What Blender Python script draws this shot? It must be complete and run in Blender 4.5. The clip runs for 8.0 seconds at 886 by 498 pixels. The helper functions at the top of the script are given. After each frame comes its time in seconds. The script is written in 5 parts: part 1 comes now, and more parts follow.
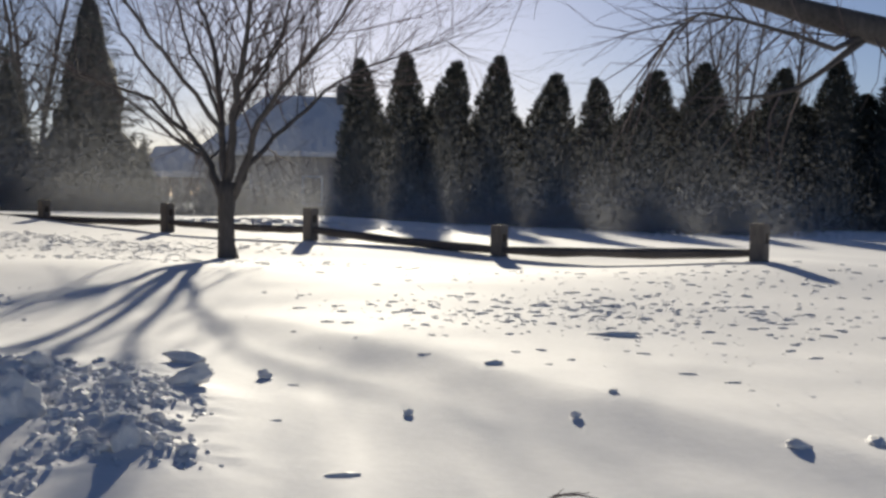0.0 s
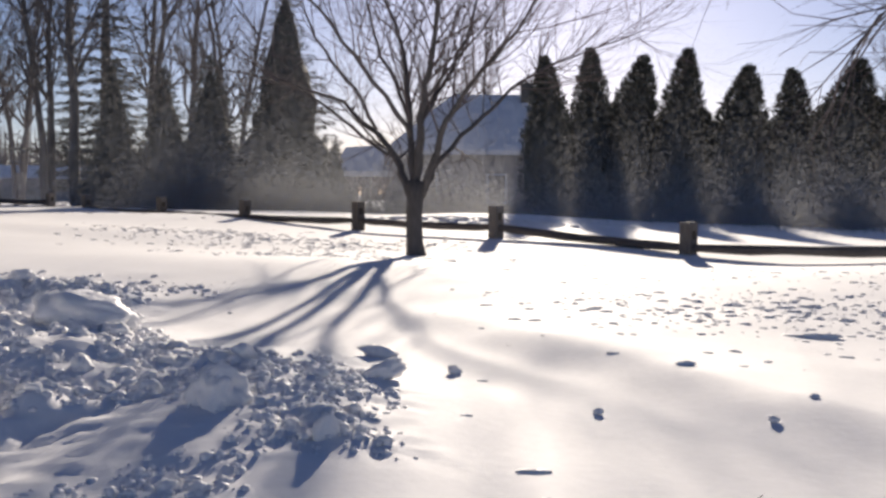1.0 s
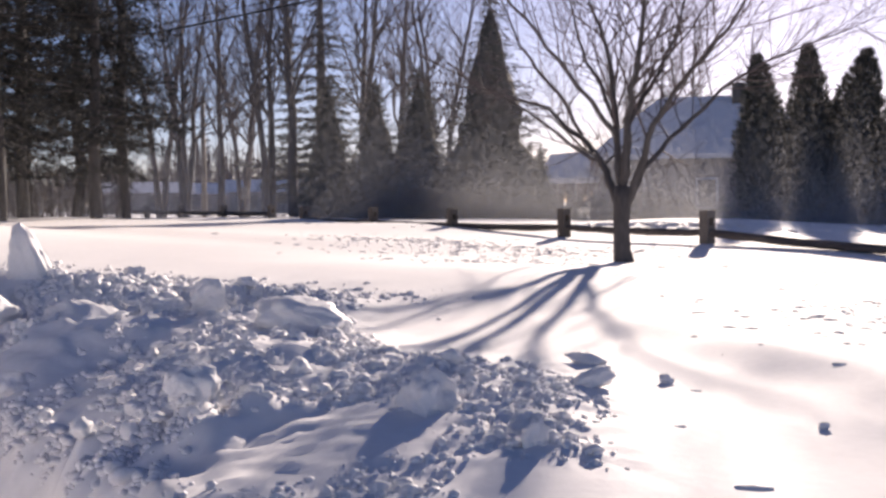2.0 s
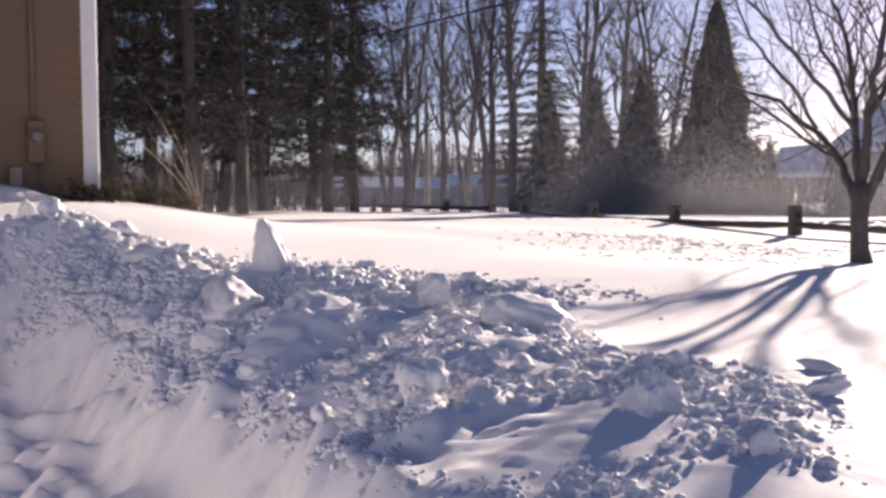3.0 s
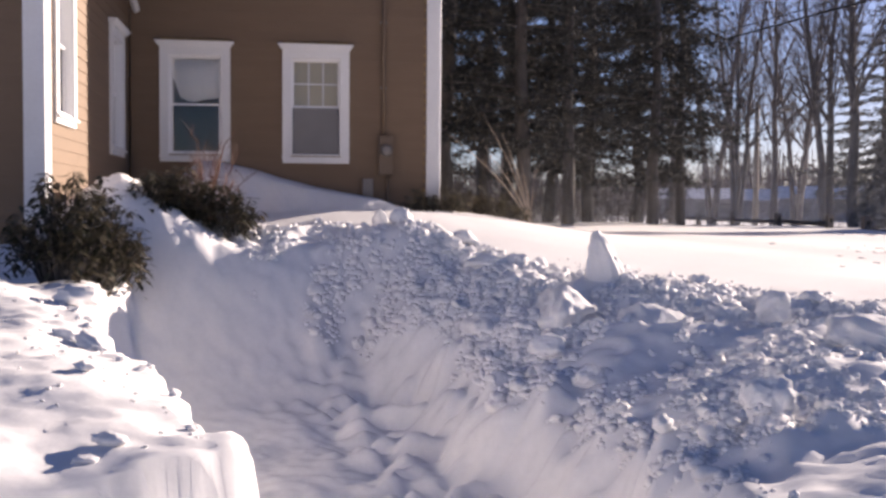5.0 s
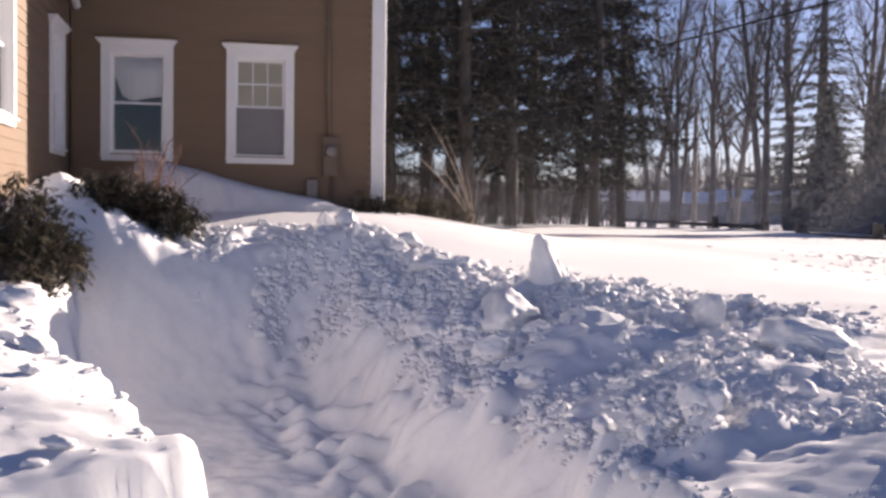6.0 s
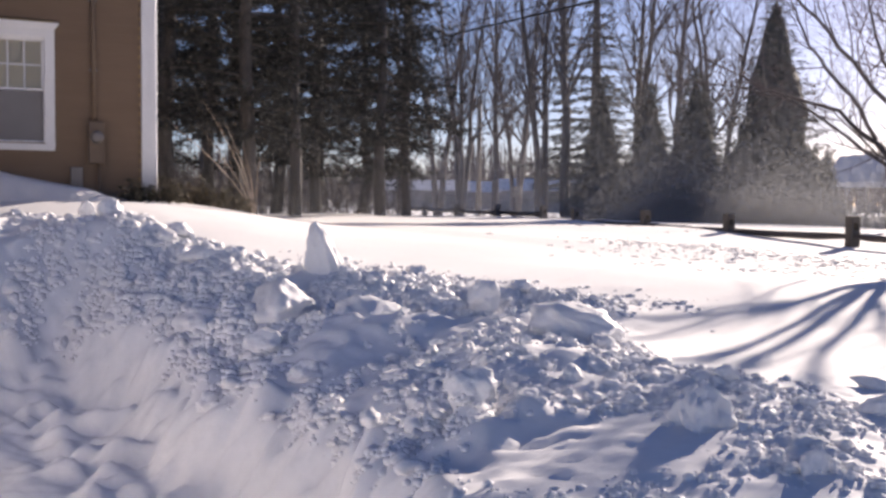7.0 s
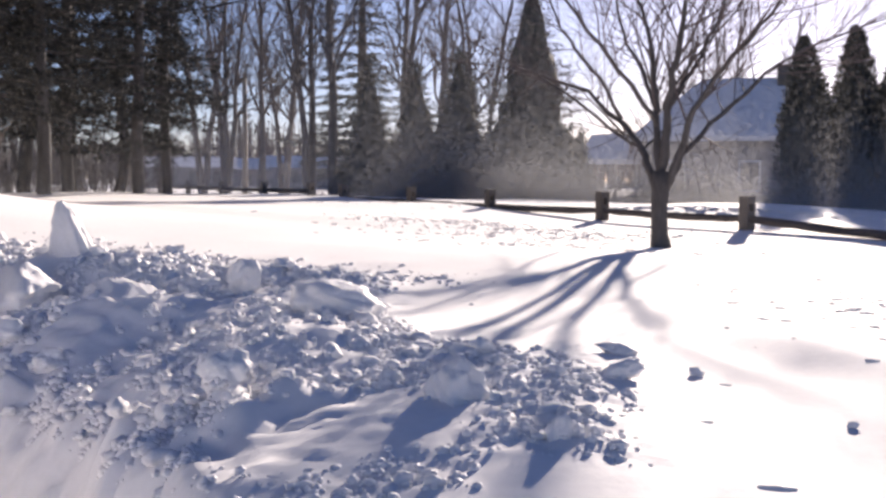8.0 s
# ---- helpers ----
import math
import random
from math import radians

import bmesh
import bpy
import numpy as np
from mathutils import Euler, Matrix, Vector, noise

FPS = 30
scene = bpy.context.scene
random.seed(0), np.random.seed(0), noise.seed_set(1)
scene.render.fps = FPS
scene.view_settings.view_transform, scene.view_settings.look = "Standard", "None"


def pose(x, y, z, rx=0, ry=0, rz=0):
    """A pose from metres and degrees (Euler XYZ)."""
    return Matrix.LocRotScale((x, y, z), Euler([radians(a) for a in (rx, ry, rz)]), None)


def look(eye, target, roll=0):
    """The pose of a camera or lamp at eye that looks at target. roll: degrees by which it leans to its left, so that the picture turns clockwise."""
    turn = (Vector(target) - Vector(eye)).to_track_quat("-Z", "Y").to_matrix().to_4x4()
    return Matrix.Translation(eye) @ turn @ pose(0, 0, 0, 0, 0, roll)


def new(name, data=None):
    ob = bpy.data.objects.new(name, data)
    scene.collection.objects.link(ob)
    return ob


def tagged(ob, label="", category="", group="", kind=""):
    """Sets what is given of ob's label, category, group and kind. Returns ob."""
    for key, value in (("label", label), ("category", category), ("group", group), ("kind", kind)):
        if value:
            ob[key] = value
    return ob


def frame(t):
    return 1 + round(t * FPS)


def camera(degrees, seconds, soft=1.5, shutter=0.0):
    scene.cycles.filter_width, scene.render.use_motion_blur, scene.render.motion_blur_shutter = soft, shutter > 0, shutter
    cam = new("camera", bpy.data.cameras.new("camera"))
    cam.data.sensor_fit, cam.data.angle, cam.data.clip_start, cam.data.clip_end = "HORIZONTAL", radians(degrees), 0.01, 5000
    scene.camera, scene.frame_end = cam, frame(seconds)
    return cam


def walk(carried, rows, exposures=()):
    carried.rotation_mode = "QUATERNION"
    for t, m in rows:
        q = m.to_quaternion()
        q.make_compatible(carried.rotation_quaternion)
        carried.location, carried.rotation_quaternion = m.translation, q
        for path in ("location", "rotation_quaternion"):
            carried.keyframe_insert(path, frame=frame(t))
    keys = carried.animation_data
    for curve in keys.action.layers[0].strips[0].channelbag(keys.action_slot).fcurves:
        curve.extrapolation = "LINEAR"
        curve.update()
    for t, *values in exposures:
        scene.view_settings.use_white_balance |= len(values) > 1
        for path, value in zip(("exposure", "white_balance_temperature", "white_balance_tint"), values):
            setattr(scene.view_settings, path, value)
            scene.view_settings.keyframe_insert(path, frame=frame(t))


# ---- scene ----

# camera and its walk
cam = camera(47.4, 8.0, soft=3.0)
ROWS = [
    (0.0, 0.0, 0.0, 1.5, -0.08, -2.79, -0.94),
    (0.5, -0.009, 0.006, 1.499, 5.06, -3.0, -0.61),
    (1.0, -0.022, -0.014, 1.502, 10.29, -3.06, -0.48),
    (1.5, -0.036, -0.001, 1.506, 15.98, -3.08, -0.12),
    (1.7, -0.038, 0.024, 1.489, 18.28, -2.84, 0.22),
    (3.0, -0.033, -0.052, 1.518, 34.23, -2.87, 0.35),
    (3.5, -0.022, -0.109, 1.522, 39.75, -2.75, 0.2),
    (4.0, -0.039, -0.151, 1.532, 44.84, -2.59, 0.05),
    (4.5, -0.019, -0.215, 1.534, 49.53, -2.38, -0.12),
    (4.7, -0.029, -0.218, 1.531, 50.9, -2.32, -0.22),
    (5.25, 0.01, -0.285, 1.542, 52.6, -2.25, -0.45),
    (5.8, 0.041, -0.326, 1.55, 50.45, -2.2, -0.69),
    (6.0, 0.036, -0.307, 1.557, 48.99, -2.22, -0.81),
    (6.5, 0.007, -0.188, 1.555, 43.51, -2.32, -0.7),
    (7.0, -0.02, -0.074, 1.543, 37.14, -2.67, -0.54),
    (7.5, -0.022, 0.002, 1.531, 30.71, -3.16, -0.26),
    (8.0, -0.002, 0.013, 1.54, 24.14, -3.87, -0.32),
]
EXPOSURE = [(0.0, 0.52, 7900, 23), (1.0, 0.86, 7900, 30), (3.0, 1.22, 8150, 41), (5.2, 1.30, 8050, 39), (8.0, 1.33, 7850, 36)]
walk(cam, [(t, pose(x, y, z, 90 + pitch, roll, yaw)) for t, x, y, z, yaw, pitch, roll in ROWS], EXPOSURE)

# sky and sun
SUN_AZ, SUN_EL = radians(3.4), radians(16.0)
SUN_DIR = Vector((-math.sin(SUN_AZ) * math.cos(SUN_EL), math.cos(SUN_AZ) * math.cos(SUN_EL), math.sin(SUN_EL)))
world = bpy.data.worlds.new("winter_sky")
scene.world = world
world.use_nodes = True
wn = world.node_tree
sky = wn.nodes.new("ShaderNodeTexSky")
sky.sky_type, sky.sun_disc = "NISHITA", False
sky.sun_elevation, sky.sun_rotation = SUN_EL, -SUN_AZ
sky.air_density, sky.dust_density, sky.ozone_density = 1.0, 0.9, 6.0
sky.altitude = 1200.0
wn.nodes["Background"].inputs["Strength"].default_value = 0.05
wn.links.new(sky.outputs["Color"], wn.nodes["Background"].inputs["Color"])
sun = new("sun", bpy.data.lights.new("sun", "SUN"))
sun.data.energy, sun.data.angle, sun.data.color = 5.0, radians(1.0), (0.90, 1.0, 0.905)
sun.matrix_world = look(SUN_DIR * 50, (0, 0, 0))


# ---------------------------------------------------------------- materials
def material(name, colour, rough=0.8, spread=0.25, scale=8.0, fine=60.0, bump=0.3, depth=0.01, second=None,
             stretch=(1, 1, 1), metal=0.0, subsurface=0.0, per_object=0.0, island=0.0, translucent=0.0, specular=0.3):
    """Two scales of colour variation and a fine relief on one base colour."""
    m = bpy.data.materials.new(name)
    m.use_nodes = True
    t = m.node_tree
    n, l = t.nodes, t.links
    b = n["Principled BSDF"]
    b.inputs["Roughness"].default_value = rough
    b.inputs["Metallic"].default_value = metal
    b.inputs["Specular IOR Level"].default_value = specular
    co = n.new("ShaderNodeTexCoord")
    mp = n.new("ShaderNodeMapping")
    mp.inputs["Scale"].default_value = stretch
    l.new(co.outputs["Object"], mp.inputs["Vector"])
    big, small = n.new("ShaderNodeTexNoise"), n.new("ShaderNodeTexNoise")
    for tex, s, d in ((big, scale, 4.0), (small, fine, 3.0)):
        tex.inputs["Scale"].default_value, tex.inputs["Detail"].default_value = s, d
        l.new(mp.outputs["Vector"], tex.inputs["Vector"])
    add = n.new("ShaderNodeMath")
    add.operation = "MULTIPLY_ADD"
    l.new(small.outputs["Fac"], add.inputs[0])
    add.inputs[1].default_value = 0.5
    half = n.new("ShaderNodeMath")
    half.operation = "MULTIPLY"
    l.new(big.outputs["Fac"], half.inputs[0])
    half.inputs[1].default_value = 0.5
    l.new(half.outputs[0], add.inputs[2])
    last = add.outputs[0]
    for amount, source in ((per_object, "o"), (island, "i")):
        if amount:
            info = n.new("ShaderNodeObjectInfo" if source == "o" else "ShaderNodeNewGeometry")
            out = info.outputs["Random"] if source == "o" else info.outputs["Random Per Island"]
            mix = n.new("ShaderNodeMath")
            mix.operation = "MULTIPLY_ADD"
            l.new(out, mix.inputs[0])
            mix.inputs[1].default_value = amount
            l.new(last, mix.inputs[2])
            shift = n.new("ShaderNodeMath")
            shift.operation = "SUBTRACT"
            l.new(mix.outputs[0], shift.inputs[0])
            shift.inputs[1].default_value = amount / 2
            last = shift.outputs[0]
    ramp = n.new("ShaderNodeValToRGB")
    lo = [c * (1 - spread) for c in colour]
    hi = [min(1.0, c * (1 + spread)) for c in (second or colour)]
    ramp.color_ramp.elements[0].position, ramp.color_ramp.elements[0].color = 0.28, (*lo, 1)
    ramp.color_ramp.elements[1].position, ramp.color_ramp.elements[1].color = 0.72, (*hi, 1)
    l.new(last, ramp.inputs["Fac"])
    l.new(ramp.outputs["Color"], b.inputs["Base Color"])
    if bump:
        bp = n.new("ShaderNodeBump")
        bp.inputs["Strength"].default_value, bp.inputs["Distance"].default_value = bump, depth
        l.new(add.outputs[0], bp.inputs["Height"])
        l.new(bp.outputs["Normal"], b.inputs["Normal"])
    if subsurface:
        b.inputs["Subsurface Weight"].default_value = subsurface
        b.inputs["Subsurface Radius"].default_value = (0.04, 0.05, 0.06)
        b.inputs["Subsurface Scale"].default_value = 0.5
    if translucent:
        tr, mx = n.new("ShaderNodeBsdfTranslucent"), n.new("ShaderNodeMixShader")
        l.new(ramp.outputs["Color"], tr.inputs["Color"])
        mx.inputs[0].default_value = translucent
        l.new(b.outputs[0], mx.inputs[1])
        l.new(tr.outputs[0], mx.inputs[2])
        l.new(mx.outputs[0], n["Material Output"].inputs["Surface"])
    return m


M_SNOW = material("snow", (0.79, 0.78, 0.785), rough=0.8, spread=0.05, scale=1.3, fine=22.0, bump=0.14, depth=0.02, specular=0.1)
M_CLOD = material("snow_clod", (0.77, 0.76, 0.765), rough=0.7, spread=0.07, scale=6.0, fine=40.0, bump=0.5, depth=0.02, island=0.15)
M_FLAKE = material("airborne_snow", (0.82, 0.84, 0.88), rough=0.8, spread=0.03, bump=0, translucent=0.5)
# a flake cloud is mostly air
_t = M_FLAKE.node_tree
_thin, _mix = _t.nodes.new("ShaderNodeBsdfTransparent"), _t.nodes.new("ShaderNodeMixShader")
_mix.inputs[0].default_value = 0.04
_t.links.new(_thin.outputs[0], _mix.inputs[1])
_t.links.new(_t.nodes["Material Output"].inputs["Surface"].links[0].from_socket, _mix.inputs[2])
_t.links.new(_mix.outputs[0], _t.nodes["Material Output"].inputs["Surface"])
M_BARK = material("grey_bark", (0.085, 0.078, 0.078), rough=0.9, spread=0.4, scale=5.0, fine=40.0, bump=0.8, depth=0.02, stretch=(1, 1, 0.25))
M_BARK_FAR = material("brown_grey_bark", (0.115, 0.105, 0.108), rough=0.9, spread=0.4, scale=3.0, fine=20.0, bump=0.6, depth=0.03, stretch=(1, 1, 0.2), specular=0.05)
M_TWIG = material("twig_bark", (0.13, 0.108, 0.108), rough=0.9, spread=0.3, scale=4.0, fine=30.0, bump=0, specular=0.05)
# the canes catch the sun: that brightness is put into their bark colour
M_CANE = material("pale_cane_bark", (0.30, 0.24, 0.21), rough=0.7, spread=0.3, scale=5.0, fine=30.0, bump=0)
M_REDTWIG = material("red_brown_twig", (0.16, 0.085, 0.065), rough=0.85, spread=0.35, scale=6.0, fine=40.0, bump=0)
# needle colour paled to stand in for haze in front of the spruces
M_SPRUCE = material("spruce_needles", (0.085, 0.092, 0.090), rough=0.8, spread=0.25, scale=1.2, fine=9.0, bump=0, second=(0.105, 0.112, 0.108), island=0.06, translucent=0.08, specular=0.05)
M_PINE = material("pine_needles", (0.036, 0.039, 0.040), rough=0.85, spread=0.3, scale=1.0, fine=9.0, bump=0, second=(0.050, 0.053, 0.053), island=0.2, translucent=0.05, specular=0.05)
M_CEDAR = material("cedar_foliage", (0.050, 0.056, 0.050), rough=0.85, spread=0.2, scale=1.5, fine=12.0, bump=0, second=(0.062, 0.068, 0.062), island=0.06, translucent=0.06, specular=0.05)
M_CORE = material("shaded_inner_twigs", (0.072, 0.076, 0.074), rough=0.95, spread=0.5, scale=3.0, fine=18.0, bump=0.8, depth=0.1, specular=0.05)
M_LEAF = material("leathery_leaf", (0.05, 0.055, 0.032), rough=0.45, spread=0.5, scale=3.0, fine=20.0, bump=0, second=(0.085, 0.07, 0.052), island=0.5, translucent=0.15)
M_POST = material("weathered_timber", (0.17, 0.15, 0.135), rough=0.9, spread=0.4, scale=5.0, fine=45.0, bump=0.7, depth=0.01, stretch=(1, 1, 0.2), per_object=0.3)
M_RAIL = material("weathered_rail", (0.12, 0.105, 0.10), rough=0.9, spread=0.4, scale=5.0, fine=45.0, bump=0.7, depth=0.01, stretch=(0.3, 0.3, 1), per_object=0.3)
M_SIDING = material("ochre_siding_paint", (0.180, 0.118, 0.078), rough=0.6, spread=0.10, scale=1.5, fine=25.0, bump=0.2, depth=0.004, stretch=(1, 1, 6), per_object=0.10)
M_SHEATH = material("wall_sheathing", (0.30, 0.20, 0.10), rough=0.8, spread=0.15, scale=2.0, fine=20.0)
M_TRIM = material("white_trim_paint", (0.70, 0.70, 0.71), rough=0.45, spread=0.06, scale=3.0, fine=30.0, bump=0.15, depth=0.003)
M_SASH = material("white_vinyl", (0.78, 0.78, 0.79), rough=0.35, spread=0.03, scale=3.0, fine=30.0, bump=0)
M_BLIND = material("window_shade_cloth", (0.62, 0.55, 0.40), rough=0.9, spread=0.08, scale=3.0, fine=60.0, bump=0.2, translucent=0.3)
M_CURTAIN = material("white_curtain_cloth", (0.88, 0.88, 0.88), rough=0.9, spread=0.05, scale=5.0, fine=60.0, bump=0.2, translucent=0.2)
M_SCREEN = material("window_screen_mesh", (0.19, 0.185, 0.19), rough=0.8, spread=0.10, scale=4.0, fine=300.0, bump=0.3, depth=0.001)
M_ROOM = material("room_paint", (0.26, 0.255, 0.25), rough=0.9, spread=0.06)
M_GREY = material("grey_metal", (0.20, 0.18, 0.17), rough=0.5, spread=0.15, metal=0.3, bump=0.1)
M_PIPE = material("painted_conduit", (0.15, 0.105, 0.075), rough=0.5, spread=0.12, bump=0.1)
M_SHINGLE = material("roof_shingle", (0.10, 0.095, 0.095), rough=0.95, spread=0.3, scale=2.0, fine=30.0)
M_FARWALL = material("far_siding", (0.28, 0.255, 0.25), rough=0.8, spread=0.12, scale=1.0, fine=14.0, stretch=(0.3, 0.3, 4))
M_WIRE = material("black_cable", (0.03, 0.03, 0.035), rough=0.6, spread=0.1, bump=0)

M_GLASS = bpy.data.materials.new("window_glass")
M_GLASS.use_nodes = True
_g = M_GLASS.node_tree
_g.nodes.remove(_g.nodes["Principled BSDF"])
_tr, _gl, _mx, _fr = (_g.nodes.new(k) for k in ("ShaderNodeBsdfTransparent", "ShaderNodeBsdfGlossy", "ShaderNodeMixShader", "ShaderNodeFresnel"))
_gl.inputs["Roughness"].default_value = 0.02
_fr.inputs["IOR"].default_value = 1.5
_g.links.new(_fr.outputs[0], _mx.inputs[0])
_g.links.new(_tr.outputs[0], _mx.inputs[1])
_g.links.new(_gl.outputs[0], _mx.inputs[2])
_g.links.new(_mx.outputs[0], _g.nodes["Material Output"].inputs["Surface"])


# ---------------------------------------------------------------- mesh helpers
class Geo:
    """Collects vertices and faces of one mesh."""

    def __init__(self):
        self.v, self.f = [], []

    def tube(self, pts, radii, sides=6, cap=True):
        base = len(self.v)
        pts = [Vector(p) for p in pts]
        ref = Vector((0.31, 0.17, 0.93)).normalized()
        for i, p in enumerate(pts):
            d = (pts[min(i + 1, len(pts) - 1)] - pts[max(i - 1, 0)]).normalized()
            a = d.cross(ref)
            if a.length < 0.05:
                a = d.cross(Vector((1, 0, 0)))
            a.normalize()
            b = d.cross(a)
            for k in range(sides):
                w = 2 * math.pi * k / sides
                self.v.append(p + (a * math.cos(w) + b * math.sin(w)) * radii[i])
        for i in range(len(pts) - 1):
            for k in range(sides):
                q, r = base + i * sides, base + (i + 1) * sides
                self.f.append((q + k, q + (k + 1) % sides, r + (k + 1) % sides, r + k))
        if cap and sides > 2:
            self.f.append(tuple(base + (len(pts) - 1) * sides + k for k in range(sides)))
            self.f.append(tuple(base + k for k in reversed(range(sides))))

    def box(self, lo, hi, m=None):
        base = len(self.v)
        for z in (lo[2], hi[2]):
            for x, y in ((lo[0], lo[1]), (hi[0], lo[1]), (hi[0], hi[1]), (lo[0], hi[1])):
                p = Vector((x, y, z))
                self.v.append(m @ p if m else p)
        for q in ((3, 2, 1, 0), (4, 5, 6, 7), (0, 1, 5, 4), (1, 2, 6, 5), (2, 3, 7, 6), (3, 0, 4, 7)):
            self.f.append(tuple(base + k for k in q))

    def tri(self, a, b, c):
        base = len(self.v)
        self.v += [a, b, c]
        self.f.append((base, base + 1, base + 2))

    def quad(self, a, b, c, d):
        base = len(self.v)
        self.v += [a, b, c, d]
        self.f.append((base, base + 1, base + 2, base + 3))

    def lump(self, centre, size, rng, template, squash, turn=None):
        """A copy of an angular lump, turned about the upright and flattened."""
        tv, tf = template
        base = len(self.v)
        a = rng.uniform(0, 6.283) if turn is None else turn
        ca, sa = math.cos(a) * size, math.sin(a) * size
        x, y, z = centre
        for p in tv:
            px, py = p[0] * squash[0], p[1] * squash[1]
            self.v.append((x + px * ca - py * sa, y + px * sa + py * ca, z + p[2] * size * squash[2]))
        for t in tf:
            self.f.append(tuple(base + k for k in t))

    def mesh(self, name, mat, smooth=False):
        me = bpy.data.meshes.new(name)
        me.from_pydata([tuple(p) for p in self.v], [], self.f)
        me.materials.append(mat)
        if smooth:
            me.polygons.foreach_set("use_smooth", [True] * len(me.polygons))
        me.update()
        return me


def ico(level):
    bm = bmesh.new()
    bmesh.ops.create_icosphere(bm, subdivisions=level, radius=1.0)
    out = ([v.co.copy() for v in bm.verts], [tuple(v.index for v in f.verts) for f in bm.faces])
    bm.free()
    return out


ICO1, ICO2, ICO3, ICO4 = ico(1), ico(2), ico(3), ico(4)


def broken(template, seed, cuts=7, grain=0.10, least=0.50):
    """A lump with flat broken faces: a sphere cut by random planes, then roughened."""
    rng = random.Random(seed)
    planes = [(Vector((rng.gauss(0, 1), rng.gauss(0, 1), rng.gauss(0, .8))).normalized(), rng.uniform(least, least + .35)) for _ in range(cuts)]
    out = []
    for p in template[0]:
        q = p.copy()
        for n, d in planes:
            over = q.dot(n) - d
            if over > 0:
                q -= n * over * .92
        q *= 1 + grain * noise.noise(p * 2.6 + Vector((seed, 0, 0))) * 1.6 + rng.uniform(-grain, grain) * .5
        out.append(q)
    return out, template[1]


CLODS = [broken(ICO2, k, 6, 0.20, 0.52) for k in range(24)]
CRUMBS = [broken(ICO1, k, 4, 0.2, 0.62) for k in range(18)]


def part(name, geo, mat, parent=None, label="", smooth=False, bevel=0.0):
    """Links a Geo as one mesh object under a thing or a part."""
    me = geo.mesh(name, mat, smooth) if isinstance(geo, Geo) else geo
    ob = new(name, me)
    if parent is not None:
        ob.parent = parent
    if label:
        ob["label"] = label
    if bevel:
        mod = ob.modifiers.new("worn_edges", "BEVEL")
        mod.width, mod.segments, mod.limit_method = bevel, 2, "ANGLE"
    return ob


def thing(name, label, category, group="", m=None, kind=""):
    ob = tagged(new(name), label, category, group, kind)
    ob.empty_display_size = 0.2
    if m is not None:
        ob.matrix_world = m
    return ob


def smoothstep(a, b, x):
    t = np.clip((x - a) / (b - a), 0, 1)
    return t * t * (3 - 2 * t)


# ---------------------------------------------------------------- the snow-covered ground
AX, AY = -1.2, 1.0            # start of the dug path
UX, UY = -0.944, 0.33         # its way, towards the house


def path_coords(x, y):
    return (x - AX) * UX + (y - AY) * UY, -(x - AX) * -UY + (y - AY) * -UX


# heaps thrown up along the bank: place, radius, height
MOUNDS = ((-4.65, 4.6, .50, .24), (-4.15, 5.15, .32, .06), (-3.35, 5.3, .45, .02), (-5.6, 4.9, .45, .16), (-6.6, 5.2, .5, .18), (-2.75, 4.0, .40, .10), (-7.9, 5.4, .5, .14), (-5.6, 5.8, .4, .10))


RIM_S, RIM_Q = (1.62, 2.02, 3.79, 5.4, 7.0), (-0.39, -0.46, -0.76, -1.0, -0.72)     # rim of the sunlit bank


def bank_reach(s):
    return np.interp(s, [-0.4, 0.2, 1.44, 2.2, 3.0, 3.9, 4.5, 5.4, 6.3, 7.5, 8.5, 9.4, 10.5],
                     [1.2, 2.3, 3.2, 3.05, 3.6, 4.4, 4.5, 4.0, 3.5, 2.9, 2.1, 1.2, 0.9])


